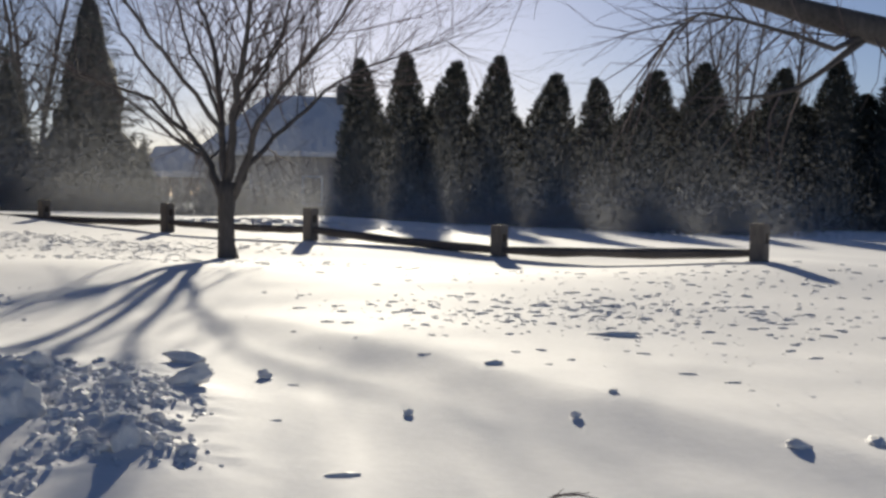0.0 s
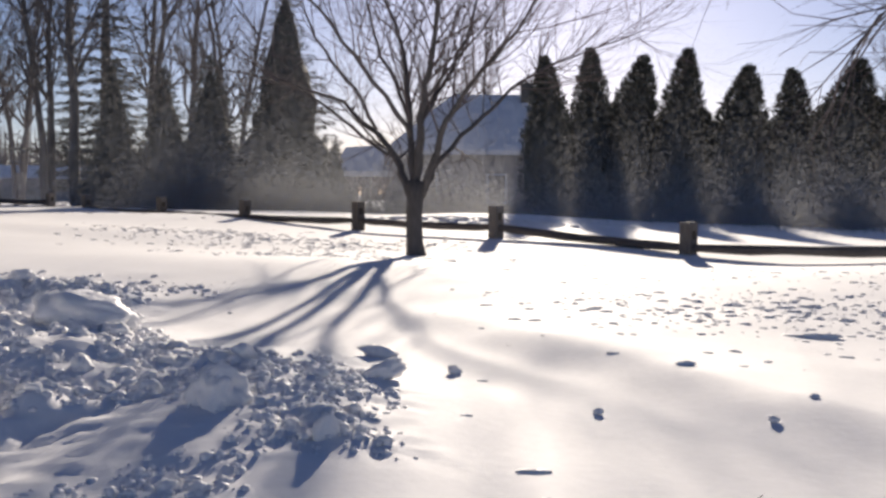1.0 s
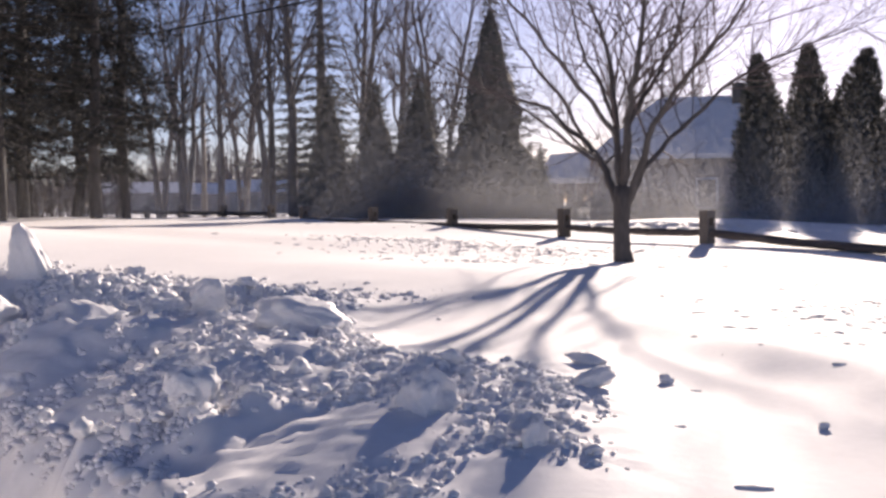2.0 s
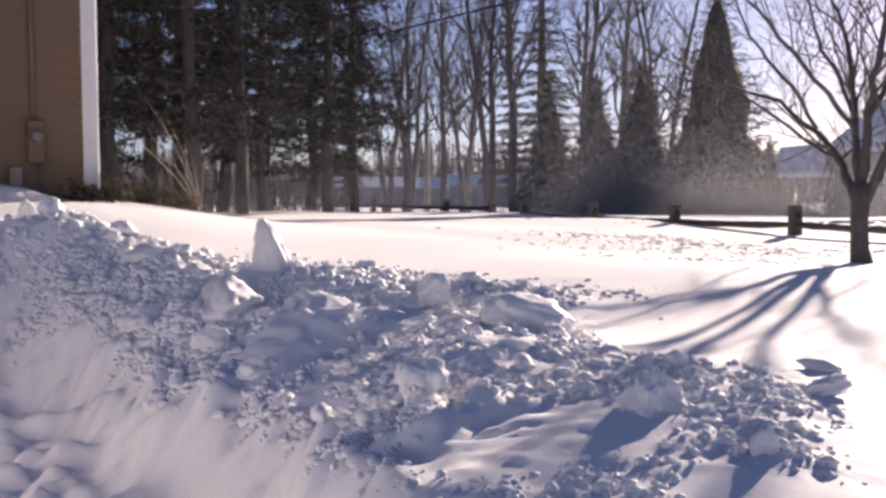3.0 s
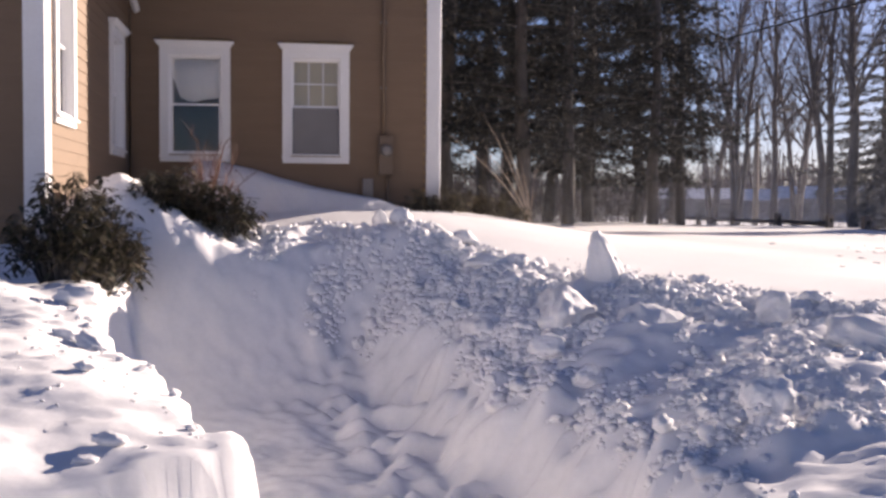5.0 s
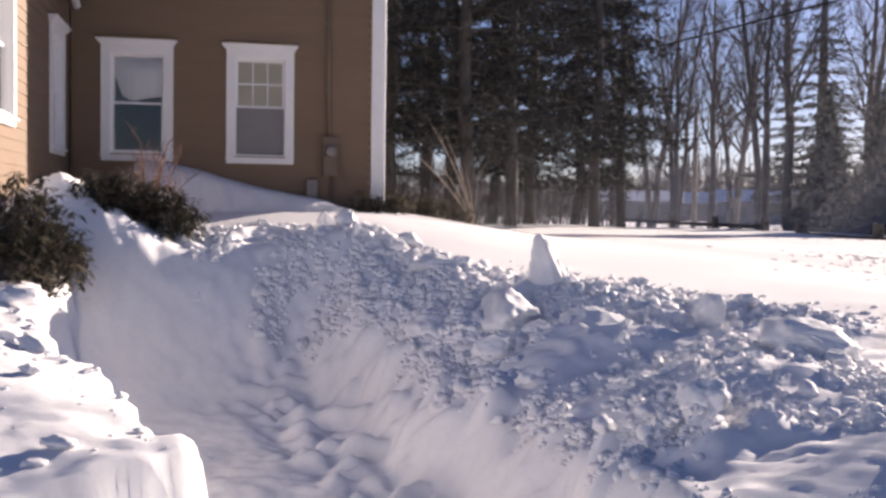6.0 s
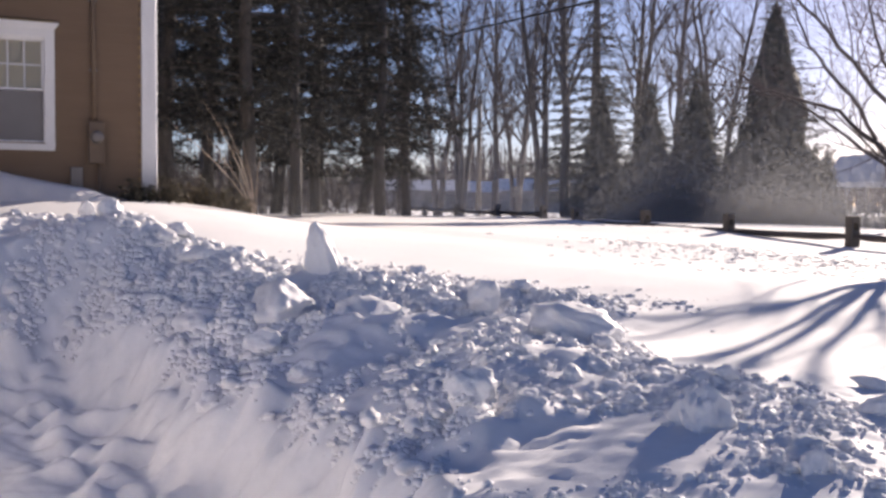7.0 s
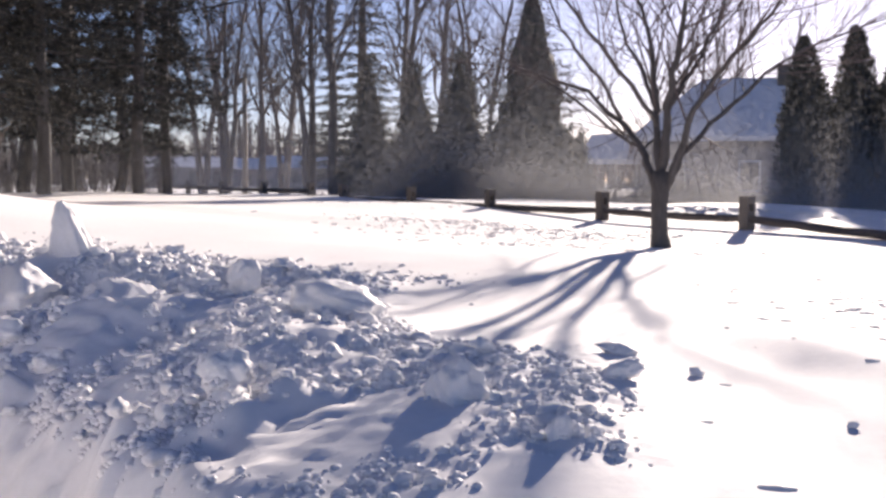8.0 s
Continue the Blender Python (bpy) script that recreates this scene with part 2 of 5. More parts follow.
def terrain(x, y):
    """Height of the smooth snow and how rough (0..1) the ploughed bank is there."""
    x, y = np.asarray(x, float), np.asarray(y, float)
    r = np.hypot(x, y)
    crest = smoothstep(-7.5, -4.8, x)
    z = 0.71 + 0.07 * smoothstep(5.2, 9.5, y) + crest * (0.075 * smoothstep(5.0, 8.3, y) - 0.085 * smoothstep(8.5, 11.0, y)) + 0.07 * smoothstep(11.1, 12.9, y) + 0.012 * np.clip(y - 8, 0, 8) + 0.022 * np.clip(-x - 4, 0, 12) - 0.008 * np.clip(x, 0, 8)
    z = z + 0.62 * np.exp(-((x + 11.8) ** 2 + (y - 7.6) ** 2) / 15.0)
    # drift against the house
    z = z + 0.42 * np.exp(-((x + 12.9) ** 2 / 1.2 + (y - 5.6) ** 2 / 1.6))
    a, b = (x + 12.5) * 0.4924 + (y - 5.3) * 0.8704, -(x + 12.5) * -0.8704 - (y - 5.3) * 0.4924
    z = z + np.interp(a, [-0.6, 0.0, 2.5, 2.75], [0.0, 0.44, 0.10, 0.0]) * (1 - smoothstep(0.16, 0.30, b)) * smoothstep(-1.2, -0.5, b) + 0.62 * np.exp(-((x + 9.6) ** 2 / 1.6 + (y - 3.2) ** 2 / 0.4))
    z = z + 0.022 * np.sin(0.55 * x + 0.9 * y + 1.0) * smoothstep(3, 8, r) + 0.010 * np.sin(1.3 * x - 0.7 * y)
    z = z + 0.17 * np.exp(-((x - 3.7) ** 2 + (y - 10.4) ** 2) / 2.2)
    # drifts past the fence
    z = z + 0.24 * np.exp(-((x + 3.1) ** 2 / 9 + (y - 19.8) ** 2 / 3.0)) + 0.08 * np.exp(-((x + 9) ** 2 / 6 + (y - 17.0) ** 2 / 2.5))
    # a low wind-cut drift edge across the near field
    across, along = (x + 0.65) * 0.79 + (y - 5.6) * 0.61, (x + 0.65) * 0.61 - (y - 5.6) * 0.79
    z = z + 0.06 * smoothstep(-0.45, 0.05, across) * np.exp(-np.clip(across, 0, 9) / 1.3) * np.exp(-((along - 1.4) / 2.2) ** 4)
    z = z + 0.10 * np.exp(-((x + 2.8) ** 2 / 5 + (y - 17.6) ** 2 / 0.5))
    far = smoothstep(24, 44, r)
    z = z * (1 - far) + (0.62 + 0.12 * np.sin(x * 0.05) * np.exp(-r / 300)) * far
    s, q = path_coords(x, y)
    reach = bank_reach(s)
    height = np.interp(s, [-0.5, 0.5, 4.5, 6.3, 7.5, 8.5, 9.4, 10.5], [0.0, 0.05, 0.07, 0.09, 0.19, 0.29, 0.14, 0.03])
    inside = smoothstep(-0.6, 0.3, s) * (1 - smoothstep(10.0, 11.0, s))
    bank = (1 - smoothstep(reach - 0.35, reach + 0.5, q)) * inside
    for mx, my, mr, mh in MOUNDS:
        z = z + mh * np.exp(-(((x - mx) ** 2 + (y - my) ** 2) / mr ** 2) ** 1.5)
    # the near side of the bank falls to a shovelled slope above the dug path
    q_top = np.interp(s, [0.3, 1.5, 2.7, 7.6, 8.8], [0.80, 1.25, 1.70, 1.80, 1.2])
    q_top = q_top + 0.07 * np.sin(2.3 * s + 0.5) + 0.05 * np.sin(5.3 * s)
    q_foot = q_top - np.interp(s, [0.3, 1.5, 2.7, 8.0], [0.30, 0.34, 0.38, 0.46])
    z_top = np.interp(s, [0.0, 1.0, 1.9, 2.7, 3.7, 5.4, 7.2, 8.4], [0.68, 0.65, 0.57, 0.42, 0.33, 0.38, 0.66, 0.95])
    t = np.clip((q - q_top) / np.maximum(0.86 * reach - q_top, 0.35), 0, 1)
    rise = t * (1.55 - 0.55 * t)
    # broken steps where the plough pushed one layer over another
    rise = rise + 0.045 * np.sin(9.5 * t + 1.9 * np.sin(1.3 * s) + 0.8 * s) * np.sin(np.pi * t) * inside
    whole = z + height * bank
    ends = smoothstep(6.6, 8.0, s)
    right = (z_top + (whole - z_top) * rise) * (1 - ends) + whole * ends
    low_side = q_top - 0.22 - 2.3 * smoothstep(6.6, 7.9, s)
    rough = np.clip(bank * smoothstep(low_side, low_side + 0.35, q) * 1.15, 0, 1)
    rough = rough * smoothstep(0.0, 0.6, s + 0.18 * np.sin(7 * q) + 0.1 * np.sin(13 * q + 1)) * (1 - np.exp(-(((x + 1.74) ** 2 + (y - 2.95) ** 2) / 0.20) ** 2))
    floor = -0.33 + 0.035 * np.clip(s, -2, 10)
    straight = np.where(s > RIM_S[0], np.interp(s, RIM_S, RIM_Q), RIM_Q[0] - (RIM_S[0] - s) * 1.3)
    left_edge = straight + 0.05 * np.sin(4.3 * s + 2.0) + 0.04 * np.sin(11.0 * s) * np.sin(3.1 * s) + 0.015 * np.sin(29.0 * s + 2 * np.sin(5 * s))
    top = 0.79 + 0.03 * np.clip(s - 1.6, 0, 5) + 0.10 * np.clip(straight + 0.1 - q, 0, 1.5) + 0.025 * np.sin(3 * s) * np.sin(5 * q) + 0.012 * np.sin(11 * q + 2 * s)
    w_left = smoothstep(left_edge - 0.01, left_edge + 0.13, q)
    w_right = smoothstep(q_foot - 0.05, q_top + 0.05, q)
    fade = 1 - smoothstep(6.3, 7.9, s)
    trench = top * (1 - w_left) + floor * w_left
    both = trench * (1 - w_right) + right * w_right
    z2 = np.where(s > -7, both * fade + right * (1 - fade), right)
    return z2, rough, np.interp(s, [0.0, 2.0, 5.0], [0.3, 0.5, 1.0])


def relief(x, y, rough, tall):
    """Fine unevenness of the snow: ripples on the field, crumbled heaps on the banks."""
    low = noise.noise((x * 0.35, y * 0.5, 3.1)) * 0.022
    if -10.8 < x < 3.4 and 0 < y < 7.9:
        low += noise.noise((x * 1.6, y * 2.2, 7.7)) * 0.007
        # walls of the dug path and both banks are crumbly
        w = max(rough, 0.55 if y < 4.6 and x < -1.2 else 0.0)
        if w > 0.02:
            a = noise.noise((x * 2.1, y * 2.1, 1.3))
            b = abs(noise.noise((x * 5.2, y * 5.2, 5.3)))
            c = abs(noise.noise((x * 9.5, y * 9.5, 9.3)))
            # scoop marks of the shovel run down the slope above the path
            s, q = path_coords(x, y)
            if 1.2 < s < 7.6 and 0.6 < q < 2.1:
                k = min(1.0, (q - 0.6) / 0.3, (2.1 - q) / 0.3) * min(1.0, (s - 1.2) / 0.5, (7.6 - s) / 0.6)
                low += k * (0.22 * abs(noise.noise((s * 2.9, q * 2.2 + 0.6 * s, 11.0))) + 0.20 * abs(noise.noise((s * 5.6, q * 3.4 - 0.5 * s, 13.0))) + 0.05 * noise.noise((s * 11, q * 8, 17.0)) - 0.08)
            low += w * (0.075 * a * tall + 0.062 * (0.3 + 0.7 * tall) * (b - 0.15) + 0.035 * (c - 0.15) + 0.014 * noise.noise((x * 19, y * 19, 2.3)))
    return low


def ground_z(x, y):
    z, rough, tall = (float(v) for v in terrain(x, y))
    return z + relief(x, y, rough, tall)


def line_of(lo, hi, step, out_lo, out_hi, grow):
    xs = list(np.arange(lo, hi + 1e-6, step))
    d = step
    while xs[-1] < out_hi:
        d *= grow
        xs.append(xs[-1] + d)
    d = step
    while xs[0] > out_lo:
        d *= grow
        xs.insert(0, xs[0] - d)
    return np.array(xs)


def build_ground():
    gx = line_of(-9.6, 1.2, 0.037, -2500, 2500, 1.08)
    gy = line_of(0.4, 6.4, 0.037, -2500, 2500, 1.07)
    X, Y = np.meshgrid(gx, gy)
    Z, rough, open_side = terrain(X, Y)
    flat = Z.ravel().copy()
    tall = open_side.ravel()
    xs, ys, rg = X.ravel(), Y.ravel(), rough.ravel()
    for i in np.nonzero((np.abs(xs) < 45) & (ys > -10) & (ys < 60))[0]:
        flat[i] += relief(xs[i], ys[i], rg[i], tall[i])
    nx, ny = len(gx), len(gy)
    verts = np.column_stack((xs, ys, flat))
    idx = np.arange(nx * ny).reshape(ny, nx)
    faces = np.stack((idx[:-1, :-1], idx[:-1, 1:], idx[1:, 1:], idx[1:, :-1]), axis=-1).reshape(-1, 4)
    me = bpy.data.meshes.new("ground")
    me.vertices.add(len(verts))
    me.vertices.foreach_set("co", verts.ravel())
    me.loops.add(faces.size)
    me.loops.foreach_set("vertex_index", faces.ravel())
    me.polygons.add(len(faces))
    me.polygons.foreach_set("loop_start", np.arange(0, faces.size, 4))
    me.polygons.foreach_set("use_smooth", [True] * len(faces))
    me.update(calc_edges=True)
    me.materials.append(M_SNOW)
    tagged(new("ground", me), "wind-blown snow cover with a dug path and ploughed banks", "snow", kind="structure")


build_ground()

# ---------------------------------------------------------------- snow clods and chunks
def build_clods():
    rng = random.Random(5)
    g = Geo()
    made = 0
    while made < 20000:
        s, q = rng.uniform(-0.5, 10.4), rng.uniform(0.4, 5.0)
        x, y = AX + s * UX + q * UY, AY + s * UY - q * UX
        z, rough, tall = (float(v) for v in terrain(x, y))
        if rough < 0.42:
            continue
        # the heaps run in low tongues drawn out by the plough, with swept snow between
        a, b = x * 0.56 - y * 0.83, x * 0.83 + y * 0.56
        patch = 1.3 * noise.noise((a * 0.7, b * 1.7, 4.0)) + 0.7 * noise.noise((x * 2.6, y * 2.6, 8.0))
        for hx, hy, hr in ((-1.30, 2.62, 0.22), (-1.05, 2.68, 0.2), (-1.0, 3.05, 0.16), (-1.25, 3.92, 0.22), (-0.95, 3.7, 0.2), (-1.6, 4.05, 0.22), (-2.1, 3.5, 0.25)):
            patch += 0.8 * math.exp(-((x - hx) ** 2 + (y - hy) ** 2) / hr ** 2)
        if math.hypot(x + 1.74, y - 2.95) < 0.38 * (1 + .3 * patch) and patch < 0.5:
            continue
        if rng.random() > rough * (0.44 + 1.1 * patch) * (0.6 + 0.4 * min(1.0, max(0.0, s - 0.6) / 2)):
            continue
        near = min(1.0, 0.52 + 0.10 * max(s, 0))
        size = (0.010 + 0.042 * rng.random() ** 2.6) * near * (0.55 + 0.45 * rough)
        if rng.random() < 0.03 and rough > .6:
            size *= 1.7
        g.lump((x, y, ground_z(x, y) + size * rng.uniform(-.25, .3)), size, rng, rng.choice(CLODS if size > 0.024 else CRUMBS), (rng.uniform(.95, 1.5), rng.uniform(.8, 1.15), rng.uniform(.62, 0.95)))
        made += 1
        # bits that broke off lie against the larger ones
        if size > 0.022:
            for _ in range(2):
                w, k = rng.uniform(0, 6.283), size * rng.uniform(.3, .65)
                bx, by = x + math.cos(w) * size * 1.1, y + math.sin(w) * size * 1.1
                g.lump((bx, by, ground_z(bx, by) + k * 0.25), k, rng, rng.choice(CRUMBS), (rng.uniform(.9, 1.3), 1, rng.uniform(.7, 1.0)))
                made += 1
    tagged(part("snow_clods", g, M_CLOD, smooth=True), "tumbled clods of ploughed snow on the bank", "snow clods", kind="stuff")
    # thin litter of crumbs on the open field, drawn out by the wind
    g = Geo()
    for cx, cy, sx, sy, n in ((0.8, 6.6, 0.75, 0.40, 420), (1.7, 6.7, 1.0, 0.9, 300), (-4.4, 12.6, 1.3, 0.8, 620), (-3.3, 12.2, .7, .5, 260), (-6.0, 13.4, 1.0, 0.6, 200), (2.6, 8.9, 1.4, 0.9, 280),
                              (-1.5, 10.6, 0.7, 0.35, 130), (0.4, 4.6, 1.4, 1.3, 26), (-10.2, 17.2, 1.6, 0.5, 90), (-3.4, 10.3, 0.8, 0.35, 190),
                              (-6.6, 7.3, .55, .25, 210), (-2.8, 17.5, 1.4, 0.35, 260), (-5.6, 7.0, .65, .28, 420), (-4.6, 6.95, .6, .22, 360), (-3.8, 7.0, .5, .18, 170), (-5.0, 6.4, .8, .3, 200)):
        for _ in range(n):
            x, y = rng.gauss(cx, sx), rng.gauss(cy, sy)
            size = 0.004 + 0.012 * rng.random() ** 2.2 * (1 + y / 20) * (1.7 if cx < -3.7 and cy < 8 else 2.6 if cy > 17.4 else 1)
            near_bank = cx < -3.7 and cy < 8
            long = rng.uniform(1.1, 1.9) if near_bank else rng.uniform(1.4, 3.6)
            g.lump((x, y, ground_z(x, y) + size * 0.05), size, rng, rng.choice(CRUMBS), (long, 0.9, 0.65 if near_bank else 0.5), None if near_bank else rng.gauss(0.1, 0.3))
    # crumbs on the sunlit bank beside the dug path
    for _ in range(120):
        s, d = rng.uniform(1.5, 6.0), 0.05 + abs(rng.gauss(0, 0.35))
        q = float(np.interp(s, RIM_S, RIM_Q)) - d
        x, y = AX + s * UX + q * UY, AY + s * UY - q * UX
        size = 0.004 + 0.012 * rng.random() ** 2.5
        g.lump((x, y, ground_z(x, y) + size * 0.1), size, rng, rng.choice(CRUMBS), (rng.uniform(1.1, 1.9), 0.9, 0.65))
    tagged(part("snow_crumbs", g, M_CLOD, smooth=True), "scattered crumbs of snow on the windswept field", "snow crumbs", kind="stuff")


def snow_chunk(x, y, size, squash, lean=(0, 0, 0), seed=1, sink=0.25, label="angular chunk of packed snow on the bank", taper=0.05):
    g = Geo()
    tv, tf = broken(ICO4 if size > 0.06 else ICO3, seed, 6, 0.05, 0.62)
    turn = Euler([radians(a) for a in lean]).to_matrix()
    soft = 1.0 if size < 0.12 else 0.6
    for p in tv:
        o = p.normalized()
        k = 0.9 + soft * (.26 * noise.noise(o * 1.7 + Vector((seed * 1.7, 0, 0))) + .15 * noise.noise(o * 4.2 + Vector((0, seed, 0)))) + .05 * noise.noise(o * 9.5 + Vector((0, 0, seed)))
        p = p * k
        w = 1 - taper * (p.z + 1)
        g.v.append(turn @ Vector((p.x * squash[0] * w, p.y * squash[1] * w, p.z * squash[2])) * (size * 1.2))
    g.f = list(tf)
    ob = part("snow_chunk", g, M_CLOD, smooth=True)
    ob.location = (x, y, ground_z(x, y) + size * squash[2] * (1 - sink))
    return tagged(ob, label, "snow chunk", "chunks of packed snow on the bank")


build_clods()
snow_chunk(-5.72, 5.84, 0.18, (1.0, 1.0, 1.5), (8, -10, 20), 3, 0.70, "upright pointed block of packed snow standing on the bank", 0.30)
snow_chunk(-4.08, 5.78, 0.12, (0.9, 0.8, 1.0), (0, 20, 40), 4, 0.05, "angular block of packed snow at the bank's edge")
snow_chunk(-2.92, 5.02, 0.21, (1.5, 1.0, 0.5), (0, 6, -20), 25, 0.2, "broad flat slab of packed snow on the bank")
snow_chunk(-2.85, 5.25, 0.10, (1.3, 0.9, 0.6), (0, 10, 30), 6, 0.3)
snow_chunk(-1.43, 3.34, 0.115, (1.3, 1.0, 0.8), (6, -8, 10), 37, 0.66, "large rounded chunk of packed snow casting a long shadow", 0.24)
snow_chunk(-2.42, 3.30, 0.10, (1.1, 0.9, 0.85), (0, 0, 0), 18, 0.45, "round boulder of snow at the edge of the dug path")
snow_chunk(-0.92, 2.95, 0.05, (0.9, 0.8, 1.0), (0, 15, 0), 9, 0.5, "small pointed chunk of packed snow", 0.2)
snow_chunk(-1.0, 4.02, 0.062, (1.6, 0.8, 0.65), (0, -22, 15), 10, 0.35, "wedge-shaped chunk of packed snow tilted on the field")
snow_chunk(-1.2, 4.75, 0.06, (1.7, 0.8, 0.5), (0, 14, 0), 11, 0.35)
snow_chunk(-0.76, 4.36, 0.028, (1.3, 0.9, 0.7), (0, 0, 0), 12, 0.1, "fist-sized lump of snow on the smooth field")
snow_chunk(-0.11, 3.66, 0.018, (1.2, 0.9, 0.7), (0, 0, 0), 13, 0.1, "small lump of snow on the smooth field")
snow_chunk(0.5, 3.63, 0.017, (1.2, 0.9, 0.7), (0, 0, 0), 14, 0.1, "small lump of snow on the smooth field")
snow_chunk(-0.2, 2.5, 0.026, (1.2, 0.9, 0.9), (0, 10, 0), 15, 0.1, "small lump of snow on the smooth field")
snow_chunk(1.14, 3.16, 0.034, (1.5, 0.9, 0.5), (0, 12, 20), 61, 0.8, "low lump of snow on the drifted field")
snow_chunk(1.42, 3.24, 0.038, (1.5, 0.9, 0.5), (0, -8, 60), 62, 0.8, "low lump of snow on the drifted field")
snow_chunk(1.04, 5.82, 0.045, (3.2, 0.8, 0.35), (0, 0, 5), 63, 0.5, "thin broken slab of snow crust on the field")
snow_chunk(0.25, 4.54, 0.022, (2.2, 0.8, 0.5), (0, 0, 15), 64, 0.3, "small sliver of snow crust on the field")
snow_chunk(0.68, 3.9, 0.013, (1.6, 0.9, 0.6), (0, 0, 15), 65, 0.2, "small lump of snow on the smooth field")
snow_chunk(-6.75, 1.95, 0.15, (1.4, 1.0, 0.45), (0, 0, 15), 66, 0.3, "flat-topped block of snow on the sunlit bank")
snow_chunk(-4.95, 1.42, 0.09, (1.5, 0.8, 0.35), (0, 10, 0), 67, 0.4, "thin plate of snow crust at the sunlit bank's rim")
snow_chunk(-5.3, 1.40, 0.07, (1.3, 0.9, 0.5), (0, 10, 40), 68, 0.4, "small chunk of snow on the sunlit bank")
snow_chunk(-2.98, 0.80, 0.04, (1.5, 0.9, 0.5), (0, 0, 30), 69, 0.4, "small chunk of snow on the sunlit bank")
snow_chunk(-2.90, 0.70, 0.03, (1.3, 0.9, 0.5), (0, 0, 70), 70, 0.4, "small chunk of snow on the sunlit bank")
snow_chunk(-3.95, 1.05, 0.04, (1.3, 0.9, 0.5), (0, 0, 10), 71, 0.4, "small chunk of snow on the sunlit bank")
snow_chunk(-5.5, 5.2, 0.30, (1.6, 0.8, 0.5), (10, 6, -35), 44, 0.95, "broad shaded block of packed snow in front of the upright one")
snow_chunk(-6.1, 4.9, 0.22, (1.5, 0.8, 0.5), (10, 0, -20), 42, 0.95, "broad shaded block of packed snow on the bank")
snow_chunk(-4.75, 5.3, 0.25, (1.5, 0.9, 0.5), (0, 6, -30), 43, 0.6, "low dark boulder of packed snow on the bank")
snow_chunk(-5.0, 4.55, 0.12, (1.2, 0.9, 0.7), (0, 0, 30), 44, 0.45)
snow_chunk(-4.35, 4.3, 0.10, (1.2, 0.9, 0.7), (0, 0, 70), 45, 0.45)
snow_chunk(-7.6, 5.9, 0.13, (1.3, 0.9, 0.6), (0, 8, 30), 46, 0.35)
snow_chunk(-8.1, 5.5, 0.11, (1.0, 0.9, 0.9), (0, 8, 80), 47, 0.3)
snow_chunk(-8.6, 5.6, 0.10, (1.0, 0.9, 1.1), (0, 8, 10), 48, 0.2, "pointed lump of snow on the crest of the bank", .25)
snow_chunk(-6.9, 5.6, 0.13, (1.5, 0.9, 0.5), (0, -8, 50), 49, 0.3)
_r = random.Random(55)
for _k in range(20):
    _s = _r.uniform(1.45, 5.6)
    _q = float(np.interp(_s, RIM_S, RIM_Q)) - _r.uniform(-0.02, 0.10) - max(0.0, RIM_S[0] - _s) * 1.3
    snow_chunk(AX + _s * UX + _q * UY, AY + _s * UY - _q * UX, _r.uniform(0.014, 0.03), (_r.uniform(1.0, 1.7), _r.uniform(0.8, 1.1), _r.uniform(0.45, 0.8)),
               (_r.uniform(-15, 15), _r.uniform(-15, 15), _r.uniform(0, 360)), 200 + _k, 0.55, "crumbled lump of snow along the sunlit bank's rim")
_r = random.Random(21)
for _k in range(70):
    _s, _q = _r.uniform(1.2, 9.6), _r.uniform(0.6, 4.2)
    _x, _y = AX + _s * UX + _q * UY, AY + _s * UY - _q * UX
    _z, _rough, _tall = terrain(_x, _y)
    if float(_rough) > 0.5 and math.hypot(_x + 1.72, _y - 2.88) > 0.45:
        snow_chunk(_x, _y, (_r.uniform(0.025, 0.045) + 0.05 * float(_tall) * _r.random()) * min(1.0, 0.6 + 0.12 * _s), (_r.uniform(0.9, 1.5), _r.uniform(0.8, 1.1), _r.uniform(0.6, 0.95)),
                   (_r.uniform(-20, 20), _r.uniform(-20, 20), _r.uniform(0, 360)), 30 + _k, 0.45)


# ---------------------------------------------------------------- split-rail fence
FN, FT = Vector((0.574, 0.819, 0)), Vector((-0.819, 0.574, 0))   # fence line: foot and way


def fence_point(k):
    return FN * 10.3 + FT * (10.3 * k)


def fence_post(p, top, width, turn):
    base = ground_z(p.x, p.y) - 0.35
    t = thing("fence_post", "weathered square timber fence post half buried in snow", "fence post", "posts of the split-rail fence",
              Matrix.Translation((p.x, p.y, base)) @ Matrix.Rotation(turn, 4, "Z"))
    h, w = top - base, width / 2
    g = Geo()
    hole_lo, hole_hi, hw = h - 0.20, h - 0.10, 0.035
    # the post is built round its mortise
    g.box((-w, -w, 0), (w, w, hole_lo))
    g.box((-w, -w, hole_hi), (w, w, h - 0.012))
    g.box((-w, -w, hole_lo), (w, -hw, hole_hi))
    g.box((-w, hw, hole_lo), (w, w, hole_hi))
    part("post", g, M_POST, t, bevel=0.006)
    c = Geo()
    c.box((-w * 0.93, -w * 0.93, h - 0.012), (w * 0.93, w * 0.93, h))
    part("post_top", c, M_POST, t)
    return t


def fence_rail(a, b, za, zb, seed):
    rng = random.Random(seed)
    g = Geo()
    n = 8
    pts = []
    for i in range(n + 1):
        k = i / n
        p = a.lerp(b, k)
        pts.append((p.x, p.y, za + (zb - za) * k - 0.02 * math.sin(math.pi * k) + rng.uniform(-0.006, 0.006)))
    g.tube(pts, [0.055 + rng.uniform(-0.006, 0.006) - (0.014 if i in (0, n) else 0) for i in range(n + 1)], 6)
    tagged(part("fence_rail", g, M_RAIL), "split wooden fence rail lying just above the snow", "fence rail", "rails of the split-rail fence")


